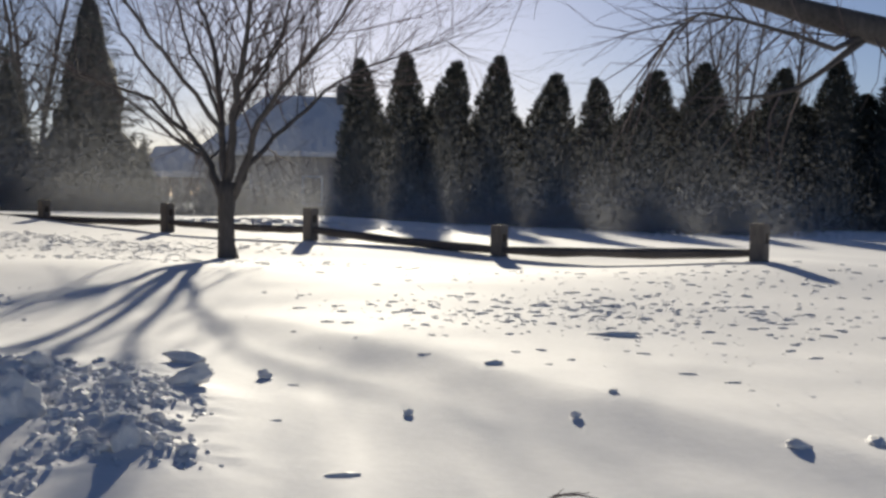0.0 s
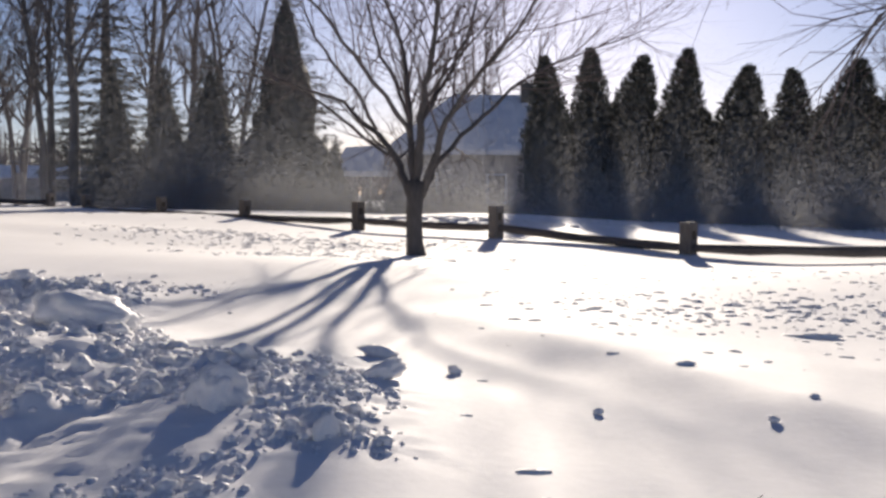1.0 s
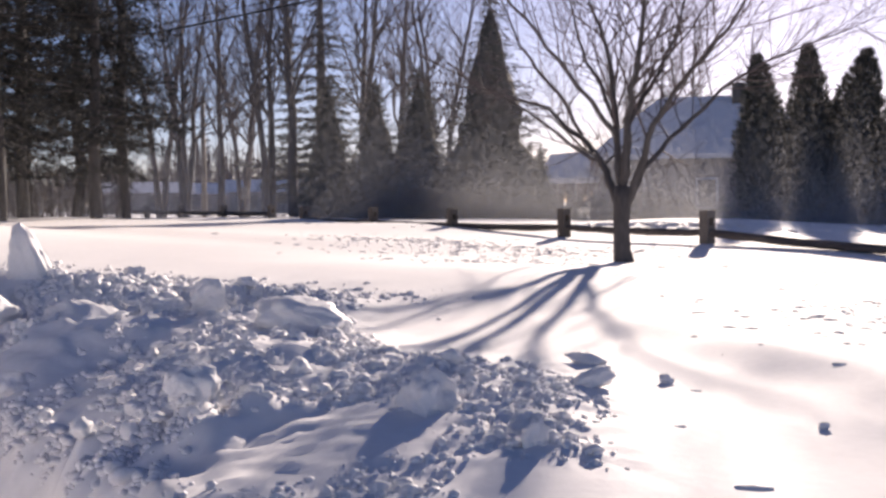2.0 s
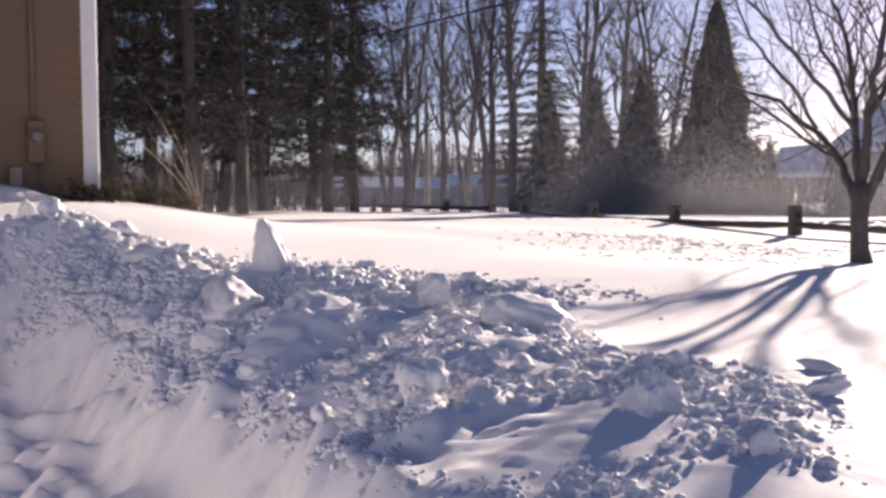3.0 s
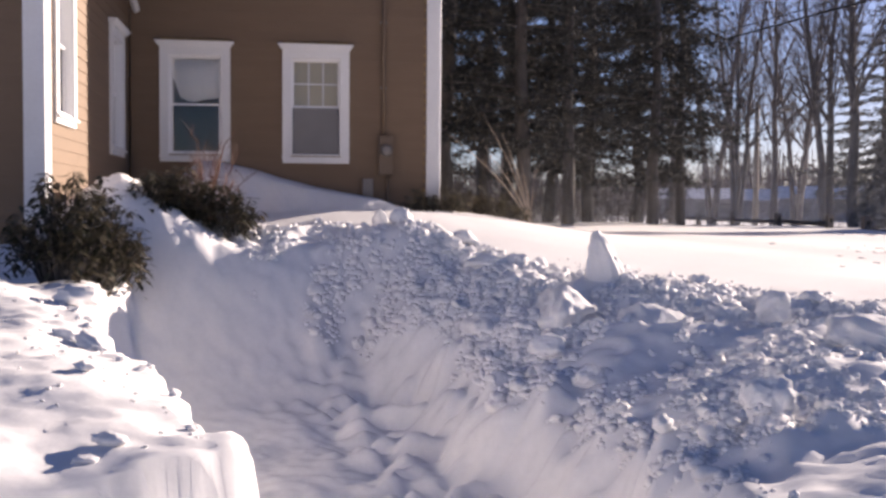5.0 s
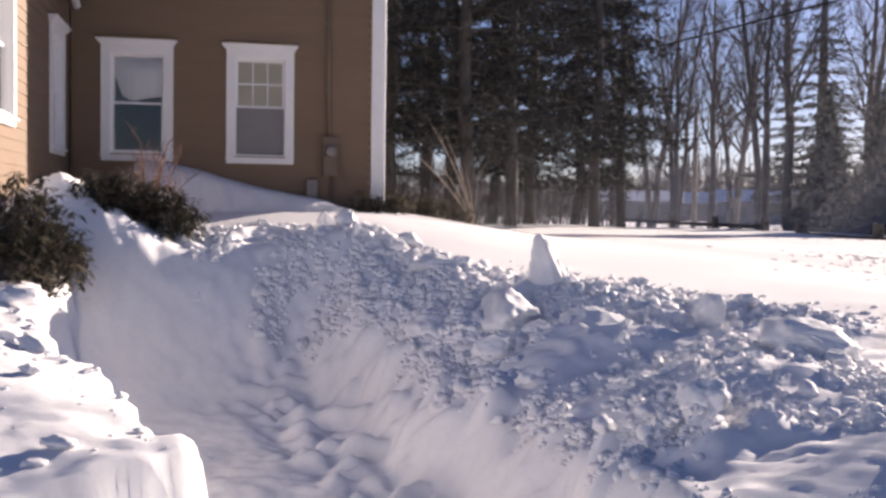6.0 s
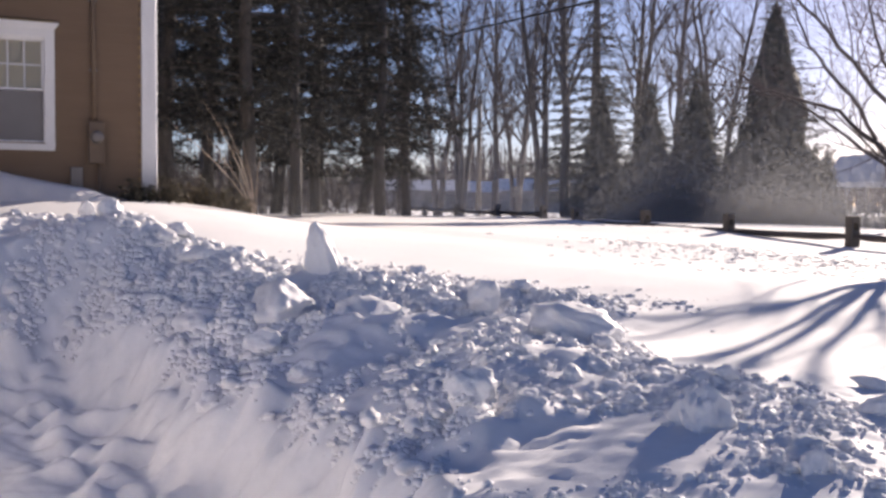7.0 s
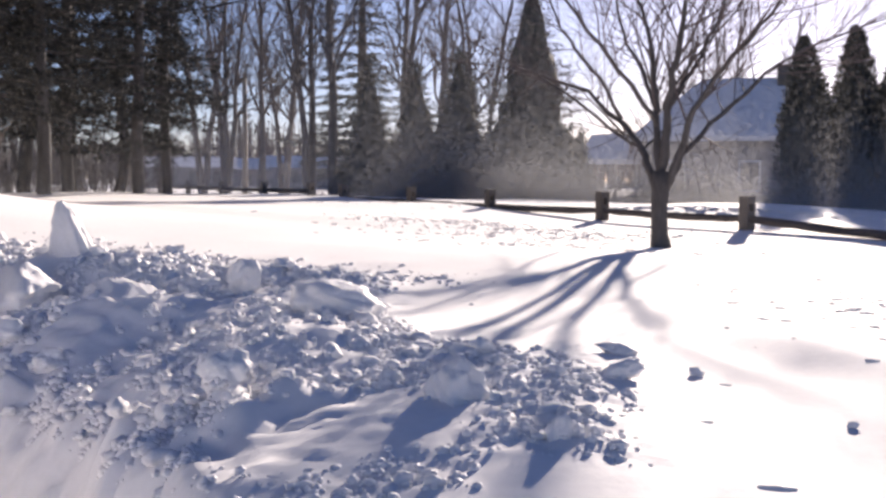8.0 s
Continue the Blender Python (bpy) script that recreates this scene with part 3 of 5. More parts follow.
POSTS = [(0.315, 1.31), (0.618, 1.21), (0.913, 1.36), (1.20, 1.385), (1.51, 1.38), (1.80, 1.41), (2.125, 1.43), (2.31, 1.48), (2.63, 1.48),
         (2.99, 1.49), (3.33, 1.50), (3.66, 1.51)]
for _i, (_k, _top) in enumerate(POSTS):
    _p = fence_point(_k)
    fence_post(_p, _top, 0.155, math.atan2(FT.y, FT.x) + radians((_i * 37) % 9 - 4))
    if _i + 1 < len(POSTS) and _i != 6:
        _n = fence_point(POSTS[_i + 1][0])
        _drop = 0.30 if _i < 7 else 0.22
        fence_rail(_p, _n, _top - _drop, POSTS[_i + 1][1] - _drop, 50 + _i)


# ---------------------------------------------------------------- bare trees
def grow(limbs, twigs, p, d, length, radius, level, rng, depth, up=0.12, kink=0.16, spread=(22, 48)):
    """One limb as a tapering tube with side shoots; thin shoots go to the twigs' mesh."""
    n = 5 if level == 0 else 4 if level == 1 else 3 if level == 2 else 2
    pts, radii = [Vector(p)], [radius]
    step = length / n
    d = Vector(d).normalized()
    joints = []
    for i in range(n):
        d = (d + Vector((rng.gauss(0, kink), rng.gauss(0, kink), rng.gauss(0, kink) + up))).normalized()
        pts.append(pts[-1] + d * step)
        radii.append(radius * (1 - 0.62 * (i + 1) / n))
        joints.append((pts[-1].copy(), d.copy(), radii[-1]))
    target = limbs if radius > 0.018 else twigs
    target.tube(pts, radii, 7 if radius > 0.05 else 5 if radius > 0.015 else 3, cap=radius > 0.05)
    if level >= depth:
        return
    for i, (q, dd, r) in enumerate(joints):
        last = i == len(joints) - 1
        count = 2 if last else (1 if i == 0 and level < 1 else rng.choice((1, 1, 2)))
        for _ in range(count):
            axis = Vector((rng.gauss(0, 1), rng.gauss(0, 1), rng.gauss(0, 1))).normalized()
            side = dd.cross(axis)
            if side.length < 0.1:
                continue
            a = radians(rng.uniform(*spread)) * (0.6 if last else 1)
            nd = dd * math.cos(a) + side.normalized() * math.sin(a)
            grow(limbs, twigs, q, nd, length * rng.uniform(0.5, 0.72), r * rng.uniform(0.55, 0.75), level + 1, rng, depth, up, kink, spread)


def yard_tree():
    """The spreading bare tree in the field."""
    rng = random.Random(11)
    x, y = -2.39, 11.25
    z0 = ground_z(x, y)
    t = thing("bare_tree", "leafless spreading tree with a short trunk and many upswept limbs", "tree", m=Matrix.Translation((x, y, z0 + 0.07)))
    right, away = Vector((0.979, 0.207, 0)), Vector((-0.207, 0.979, 0))
    trunk = Geo()
    trunk.tube([(0.03, 0, -0.3), (0.02, 0, -0.07), (0, 0, 0.06), (-0.01, 0, 0.35), (0, 0, 0.6), (0.01, 0, 0.78)],
               [0.15, 0.12, 0.10, 0.092, 0.098, 0.10], 12)
    part("trunk", trunk, M_BARK, t, smooth=True)
    limbs, twigs = Geo(), Geo()
    # way to the right, away and up of each limb's bends, and its radius
    for bends, r in (
            (((-.02, .02, .55), (-.15, .12, .86), (-.25, .3, 1.10), (-.48, 1.0, 1.38), (-.98, 1.9, 1.83), (-1.95, 2.9, 2.25), (-3.2, 3.7, 2.95)), .064),
            (((-.25, .3, 1.06), (-.58, .8, 1.28), (-1.05, 1.3, 1.66), (-1.6, 2.1, 2.05), (-2.4, 2.9, 2.3), (-3.2, 3.8, 2.5)), .022),
            (((-.48, 1.0, 1.42), (-.75, .9, 1.9), (-1.05, 1.0, 2.25), (-1.25, 1.1, 2.55), (-1.4, 1.2, 2.95), (-1.7, 1.3, 3.6)), .028),
            (((-.02, 0, .6), (-.045, .1, 1.2), (-.06, .2, 1.55), (-.12, .3, 2.05), (-.22, .4, 2.5), (-.38, .5, 2.9), (-.55, .8, 3.8)), .055),
            (((-.05, .1, 1.3), (-.24, -.1, 1.58), (-.57, -.4, 2.0), (-.89, -.7, 2.38), (-1.2, -1.0, 2.77), (-1.5, -1.4, 3.4)), .036),
            (((-.07, .2, 1.5), (-.24, .5, 1.93), (-.44, .9, 2.32), (-.53, 1.2, 2.7), (-.7, 1.6, 3.4), (-.8, 1.9, 4.2)), .03),
            (((.02, 0, .6), (.05, -.05, 1.1), (.06, -.1, 1.5), (.14, -.2, 2.0), (.2, -.3, 2.4), (.27, -.5, 3.2), (.35, -.6, 4.8)), .07),
            (((.05, 0, .56), (.18, -.1, .95), (.33, -.25, 1.42), (.53, -.4, 1.74), (.85, -.6, 2.1), (1.17, -.8, 2.5), (1.5, -1.1, 3.1)), .054),
            (((.06, 0, .56), (.22, .1, .95), (.53, .4, 1.30), (.93, .7, 1.68), (1.3, .9, 2.02), (1.75, 1.2, 2.3), (2.3, 1.4, 2.5), (3.0, 1.6, 2.8)), .038),
            (((.06, .05, 1.45), (.33, .4, 1.93), (.6, .8, 2.5), (.75, 1.1, 3.1), (.9, 1.4, 3.8), (1.0, 1.6, 4.4)), .032)):
        pts = [right * a + away * b + Vector((0, 0, c)) for a, b, c in bends]
        limbs = Geo()
        fine = []
        for i in range(len(pts) - 1):
            for k in range(3):
                fine.append(pts[i].lerp(pts[i + 1], k / 3) + Vector((rng.gauss(0, .012), rng.gauss(0, .012), rng.gauss(0, .01))))
        fine.append(pts[-1])
        rad = [r * 0.76 * (1 - i / (len(fine) - 1)) ** 0.8 + 0.005 for i in range(len(fine))]
        limbs.tube(fine, rad, 8)
        for i in range(5, len(fine)):
            d = (fine[i] - fine[i - 1]).normalized()
            for _ in range(1 if i < 11 else 2):
                axis = Vector((rng.gauss(0, 1), rng.gauss(0, 1), rng.gauss(0, 1))).normalized()
                side = d.cross(axis).normalized()
                a = radians(rng.uniform(25, 55))
                grow(limbs, twigs, fine[i], d * math.cos(a) + side * math.sin(a), rng.uniform(0.7, 1.45), max(rad[i] * 0.45, .006), 1, rng, 3, 0.10, 0.11)
        part("limb", limbs, M_BARK, t, smooth=True)
    # drooping shoots below the fork
    for dx in (-.35, -.28, .33, .45, .25):
        twigs.tube([right * (dx * .6) + Vector((0, 0, 1.2)), right * dx + Vector((0, 0, .95)), right * (dx * 1.3) + Vector((0, 0, .55))], [.008, .006, .003], 3)
    part("crown", twigs, M_TWIG, t, "fine leafless twigs")


def bare_tree_model(height, seed, stems=1):
    rng = random.Random(seed)
    limbs, twigs = Geo(), Geo()
    trunk = Geo()
    for k in range(stems):
        a = k * 2.4 + seed
        lean = Vector((math.cos(a), math.sin(a), 0)) * (0.05 if stems == 1 else 0.16)
        pts, n = [], 9
        for i in range(n + 1):
            h = i / n
            pts.append(Vector((0, 0, -0.3)) + lean * (height * h * (0.6 + 0.4 * h)) + Vector((rng.gauss(0, .05), rng.gauss(0, .05), height * h)))
        r0 = height * (0.016 if stems == 1 else 0.013)
        rad = [r0 * (1 - 0.85 * i / n) for i in range(n + 1)]
        trunk.tube(pts, rad, 8)
        for i in range(3, n + 1):
            for _ in range(3):
                w = rng.uniform(0, 6.28)
                d = Vector((math.cos(w) * .65, math.sin(w) * .65, rng.uniform(.6, 1.2)))
                grow(limbs, twigs, pts[i], d, height * rng.uniform(0.13, 0.22) * (1.2 - .5 * i / n), rad[i] * 0.5, 1, rng, 3, 0.10, 0.14)
    return trunk.mesh("trunk", M_BARK_FAR, True), limbs.mesh("branch_work", M_BARK_FAR), twigs.mesh("crown", M_TWIG)


yard_tree()
BARE = [bare_tree_model(13, 3), bare_tree_model(14, 8, 2), bare_tree_model(12, 15, 3)]


def polar(az, d):
    a = radians(az)
    return -math.sin(a) * d, math.cos(a) * d


def place_bare(az, d, model, scale, turn, label="tall leafless tree standing beyond the fence"):
    x, y = polar(az, d)
    t = thing("bare_tree", label, "tree", "leafless trees beyond the fence",
              Matrix.Translation((x, y, ground_z(x, y))) @ Matrix.Rotation(turn, 4, "Z") @ Matrix.Scale(scale, 4))
    for name, me in zip(("trunk", "branch_work", "crown"), BARE[model]):
        part(name, me, None, t)


for _az, _d, _m, _s, _t in ((31.6, 44, 1, 1.05, 0.3), (30.2, 40, 0, 1.1, 1.1), (34.2, 50, 0, 1.0, 2.0), (36.2, 46, 2, 1.0, 0.5), (37.4, 55, 1, 1.1, 2.2),
                            (26.5, 52, 1, 1.2, 4.0), (22.0, 50, 2, 1.1, 1.7), (24.3, 60, 0, 1.3, 3.0), (33.0, 62, 2, 1.2, 5.0), (8.2, 64, 1, 0.9, 0.9),
                            (5.4, 66, 0, 0.9, 2.9), (11.5, 70, 2, 1.0, 1.0), (-16.2, 40, 2, 0.72, 0.4), (-14.0, 46, 1, 0.75, 2.4), (-19.0, 44, 0, 0.75, 3.4), (39.5, 60, 0, 1.2, 0.2)):
    place_bare(_az, _d, _m, _s, _t)


# ---------------------------------------------------------------- evergreens
def spray(g, p, d, size, rng, width=0.28):
    """A needle spray: one pointed blade."""
    d = d.normalized()
    s = d.cross(Vector((rng.gauss(0, 1), rng.gauss(0, 1), rng.gauss(0, 1) + .6)))
    if s.length < 0.05:
        return
    s = s.normalized() * size * width
    g.quad(p - s * .3, p + d * size * .45 - s * .5, p + d * size, p + d * size * .45 + s * .5)


def spruce_model(height, radius, seed, ragged=0.12, start=0.04, dense=1.0):
    rng = random.Random(seed)
    trunk, crown, core = Geo(), Geo(), Geo()
    if dense > .8:
        for i in range(15):
            f = i / 14
            for k in range(14):
                w = 6.283 * k / 14
                rr = radius * (1 - f) ** .85 * (.74 + .30 * noise.noise((math.cos(w) * 2 + seed, math.sin(w) * 2, f * 9)))
                core.v.append(Vector((math.cos(w) * rr, math.sin(w) * rr, height * (.03 + .92 * f))))
        for i in range(14):
            for k in range(14):
                core.f.append((i * 14 + k, i * 14 + (k + 1) % 14, i * 14 + 14 + (k + 1) % 14, i * 14 + 14 + k))
    trunk.tube([(0, 0, -0.3), (0, 0, height * .5), (0, 0, height * .985)], [height * .017, height * .010, .01], 7)
    h = start
    while h < 0.985:
        reach = radius * (1 - h) ** 0.85 * rng.uniform(1 - ragged, 1 + ragged) + 0.06
        n = max(4, int(8 * dense * (1 - h) + 4))
        off = rng.uniform(0, 6.28)
        for k in range(n):
            w = off + 6.283 * k / n + rng.gauss(0, .15)
            length = reach * rng.uniform(1 - 2 * ragged, 1.05)
            out = Vector((math.cos(w), math.sin(w), 0))
            base = Vector((0, 0, height * h))
            m = max(3, int(length / 0.16))
            droop = rng.uniform(.16, .34)
            tip = base + out * length + Vector((0, 0, -droop * length + .14 * length))
            trunk.tube([base, base + out * length * .6 + Vector((0, 0, -droop * length * .6)), tip], [.018 + .008 * length, .012, .004], 3, cap=False)
            for i in range(1, m + 1):
                f = i / m
                p = base + out * (length * f) + Vector((0, 0, -droop * length * f + .14 * length * f * f))
                for _ in range(7):
                    d = out * rng.uniform(.35, 1) + Vector((-out.y, out.x, 0)) * rng.gauss(0, .75) + Vector((0, 0, rng.uniform(-.6, .25)))
                    spray(crown, p + Vector((rng.gauss(0, .04), rng.gauss(0, .04), rng.gauss(0, .04))), d, rng.uniform(.17, .34) * (.6 + .5 * (1 - h)), rng, .2)
        h += rng.uniform(.020, .030) / dense ** .5
    for _ in range(14):
        spray(crown, Vector((0, 0, height * rng.uniform(.93, .99))), Vector((rng.gauss(0, .3), rng.gauss(0, .3), 1)), .3, rng)
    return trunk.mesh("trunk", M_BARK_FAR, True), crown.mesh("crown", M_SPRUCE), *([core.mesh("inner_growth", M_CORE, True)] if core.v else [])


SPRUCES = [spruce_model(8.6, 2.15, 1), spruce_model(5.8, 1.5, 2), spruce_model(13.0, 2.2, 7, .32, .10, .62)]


def place_evergreen(name, models, az, d, scale, turn, label, group, wide=1.0):
    x, y = polar(az, d)
    t = thing(name, label, "tree", group, Matrix.Translation((x, y, ground_z(x, y) - .05)) @ Matrix.Rotation(turn, 4, "Z") @ Matrix.Diagonal((scale * wide, scale * wide, scale, 1)))
    for me in models:
        part(me.name.split(".")[0], me, None, t)


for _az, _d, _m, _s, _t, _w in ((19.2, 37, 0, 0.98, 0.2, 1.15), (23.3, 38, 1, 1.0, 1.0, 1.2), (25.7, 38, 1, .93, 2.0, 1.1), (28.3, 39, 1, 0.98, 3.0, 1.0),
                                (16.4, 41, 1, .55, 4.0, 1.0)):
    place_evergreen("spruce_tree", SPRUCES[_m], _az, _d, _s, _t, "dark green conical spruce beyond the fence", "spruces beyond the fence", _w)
place_evergreen("spruce_tree", SPRUCES[2], 28.7, 46, 1.15, 1.0, "tall ragged spruce with drooping snow-dusted boughs, paled for haze", "spruces beyond the fence", 1.35)
place_evergreen("spruce_tree", SPRUCES[2], 30.4, 52, 1.0, 3.0, "tall ragged spruce with drooping snow-dusted boughs, paled for haze", "spruces beyond the fence", .7)


def pine_model(height, seed, low=0.12, reach=2.6):
    rng = random.Random(seed)
    trunk, crown = Geo(), Geo()
    pts = [Vector((rng.gauss(0, .06), rng.gauss(0, .06), -.3 + (height + .3) * i / 7)) for i in range(8)]
    trunk.tube(pts, [height * .0135 * (1 - .8 * i / 7) for i in range(8)], 9)
    h = low
    while h < .98:
        for _ in range(rng.choice((3, 4, 4, 5))):
            w = rng.uniform(0, 6.28)
            length = reach * rng.uniform(.45, 1.1) * (1.0 - .6 * h)
            out = Vector((math.cos(w), math.sin(w), 0))
            base = Vector((0, 0, height * h))
            rise = rng.uniform(-.25, .12)
            bp = [base + out * (length * f) + Vector((0, 0, rise * length * f - .12 * length * f * f)) for f in (0, .35, .7, 1)]
            trunk.tube(bp, [.03, .022, .014, .005], 4, cap=False)
            for i in range(int(length / .055)):
                f = rng.uniform(.22, 1.0)
                p = base + out * (length * f) + Vector((rng.gauss(0, .17), rng.gauss(0, .17), rise * length * f - .12 * length * f * f + rng.gauss(0, .06)))
                for _ in range(6):
                    d = out * .4 + Vector((rng.gauss(0, .8), rng.gauss(0, .8), rng.gauss(-.1, .5)))
                    spray(crown, p, d, rng.uniform(.10, .22), rng, .17)
        h += rng.uniform(.020, .038)
    return trunk.mesh("trunk", M_BARK, True), crown.mesh("crown", M_PINE)


PINES = [pine_model(11, 4, .19), pine_model(12, 9, .15, 2.3), pine_model(10, 14, .12, 2.2)]
for _az, _d, _m, _s, _t, _w in ((40.9, 24, 0, 1.0, 0.3, 1.0), (39.4, 25, 2, 1.0, 1.2, .9), (44.4, 26, 1, 1.0, 2.2, 1.0), (45.6, 23, 0, 1.05, 3.0, 1.0), (46.6, 27, 2, 1.2, 4.1, 1.1),
                                (48.3, 22, 1, 1.0, 5.0, 1.1), (50.4, 25, 0, 1.1, 0.9, 1.1), (52.4, 22, 1, 1.1, 2.9, 1.1), (44.3, 31, 1, 1.1, 1.7, 1.2), (48.9, 31, 0, 1.2, 2.6, 1.2),
                                (41.8, 31, 2, 1.2, 3.6, 1.1), (53.0, 29, 2, 1.3, 0.5, 1.3)):
    place_evergreen("pine_tree", PINES[_m], _az, _d, _s, _t, "tall dark pine with shaggy low boughs in a shaded grove", "pines of the shaded grove", _w)


def cedar_model(height, radius, seed, lean):
    """A dense narrow column with a ragged, slightly nodding tip."""
    rng = random.Random(seed)
    core, leaf = Geo(), Geo()

    def shape(h):
        return radius * min(1.0, 0.80 + .45 * h) * (1 - max(0, (h - .34) / .66) ** 1.35) ** .85 if h < 1 else 0

    def centre(h):
        return Vector((lean * h ** 3, 0, 0))
    rows, cols = 26, 18
    for i in range(rows + 1):
        h = i / rows
        for k in range(cols):
            w = 6.283 * k / cols
            rr = shape(min(h, .995)) * (.86 + .30 * noise.noise((math.cos(w) * 1.6 + seed, math.sin(w) * 1.6, h * 5)))
            core.v.append(centre(h) + Vector((math.cos(w) * rr, math.sin(w) * rr, height * h * .97 - .1)))
    for i in range(rows):
        for k in range(cols):
            core.f.append((i * cols + k, i * cols + (k + 1) % cols, (i + 1) * cols + (k + 1) % cols, (i + 1) * cols + k))
    for _ in range(5600):
        h = rng.random() ** .9
        w = rng.uniform(0, 6.283)
        bump = noise.noise((math.cos(w) * 1.6 + seed, math.sin(w) * 1.6, h * 5)) * .34 + noise.noise((math.cos(w) * 4 + seed, math.sin(w) * 4, h * 14)) * .22
        rr = shape(h) * (.90 + bump) * rng.uniform(.85, 1.04)
        out = Vector((math.cos(w), math.sin(w), 0))
        p = centre(h) + out * rr + Vector((0, 0, height * h))
        spray(leaf, p, out * rng.uniform(.2, .9) + Vector((rng.gauss(0, .35), rng.gauss(0, .35), rng.uniform(.3, 1.0))), rng.uniform(.10, .24), rng, .24)
    return core.mesh("inner_growth", M_CORE, True), leaf.mesh("crown", M_CEDAR)


CEDARS = [cedar_model(4.7, .92, 1, .25), cedar_model(4.6, .85, 2, -.2), cedar_model(4.4, .95, 3, .35)]
for _az, _el, _m, _w in ((4.3, 7.2, 0, .95), (2.1, 7.9, 1, .95), (-0.1, 7.8, 2, 1.0), (-2.7, 7.6, 0, 1.0), (-5.8, 7.15, 2, 1.05), (-8.75, 6.7, 1, .95), (-11.2, 7.35, 2, 1.15),
                         (-14.5, 7.1, 0, 1.2), (-18.2, 7.0, 1, 1.15), (-21.3, 7.8, 2, 1.1), (-24.2, 7.0, 0, 1.2), (1.0, 5.0, 1, 1.1), (-4.3, 4.6, 0, 1.1), (-7.3, 4.6, 2, 1.1), (-10.0, 4.8, 1, 1.1),
                         (-12.9, 5.0, 0, 1.2), (-16.4, 5.2, 2, 1.2), (-19.8, 5.2, 1, 1.2), (-22.9, 5.4, 0, 1.2)):
    _d = 30.0 + (0.9 if _el < 6.1 else 0)
    _h = 1.5 + math.tan(radians(_el)) * _d - .75
    place_evergreen("arborvitae", CEDARS[_m], _az, _d, _h / 4.6, _az * 2.3, "dense columnar arborvitae in a tall dark hedge", "arborvitae of the tall hedge", 1.05 * _w * 4.6 / _h)


# ---------------------------------------------------------------- the house
HOUSE = Matrix(((0.4924, -0.8704, 0, -13.201), (0.8704, 0.4924, 0, 5.066), (0, 0, 1, 0), (0, 0, 0, 1)))
IN = -0.35                    # house x of the wing's side wall
WING = 4.66                   # length of the wing
SIDE = Matrix(((0, -1, 0, IN), (1, 0, 0, 0), (0, 0, 1, 0), (0, 0, 0, 1)))       # the wing's side wall, seen from outside
END = Matrix.Translation((IN, -WING, 0))
house = thing("house", "ochre clapboard house with white window trim, partly in its own shade", "house", m=HOUSE)


def spans(x0, x1, cuts):
    out, x = [], x0
    for a, b in sorted(cuts):
        if a > x:
            out.append((x, min(a, x1)))
        x = max(x, b)
    if x < x1:
        out.append((x, x1))
    return [(a, b) for a, b in out if b - a > 0.02]


def clad_wall(name, m, x0, x1, z0, z1, openings, course=0.125, board_z=(1.2, 4.8)):
    """A framed wall with real openings, and one clapboard for each course between them."""
    g = Geo()
    levels = sorted({z0, z1, *(v for o in openings for v in o[2:])})
    for za, zb in zip(levels, levels[1:]):
        for a, b in spans(x0, x1, [(o[0], o[1]) for o in openings if o[2] < zb - 1e-6 and o[3] > za + 1e-6]):
            g.box((a, 0.02, za), (b, 0.20, zb), m)
    wall = part(name, g, M_SHEATH, house, "ochre painted clapboard wall")
    z = board_z[0]
    while z < board_z[1]:
        top = z + course
        for a, b in spans(x0, x1, [(o[0] - 0.10, o[1] + 0.10) for o in openings if o[2] - 0.10 < z + course * .5 < o[3] + 0.17]):
            bd = Geo()
            for x in (a, b):
                bd.v += [m @ Vector(p) for p in ((x, 0.018, z), (x, -0.005, z), (x, -0.004, z + .004), (x, 0.003, top + .006), (x, 0.018, top + .006))]
            bd.f = [(0, 1, 2, 3, 4), (9, 8, 7, 6, 5), (0, 5, 6, 1), (1, 6, 7, 2), (2, 7, 8, 3), (3, 8, 9, 4), (4, 9, 5, 0)]
            part("clapboard", bd, M_SIDING, wall)
        z = top
    return wall


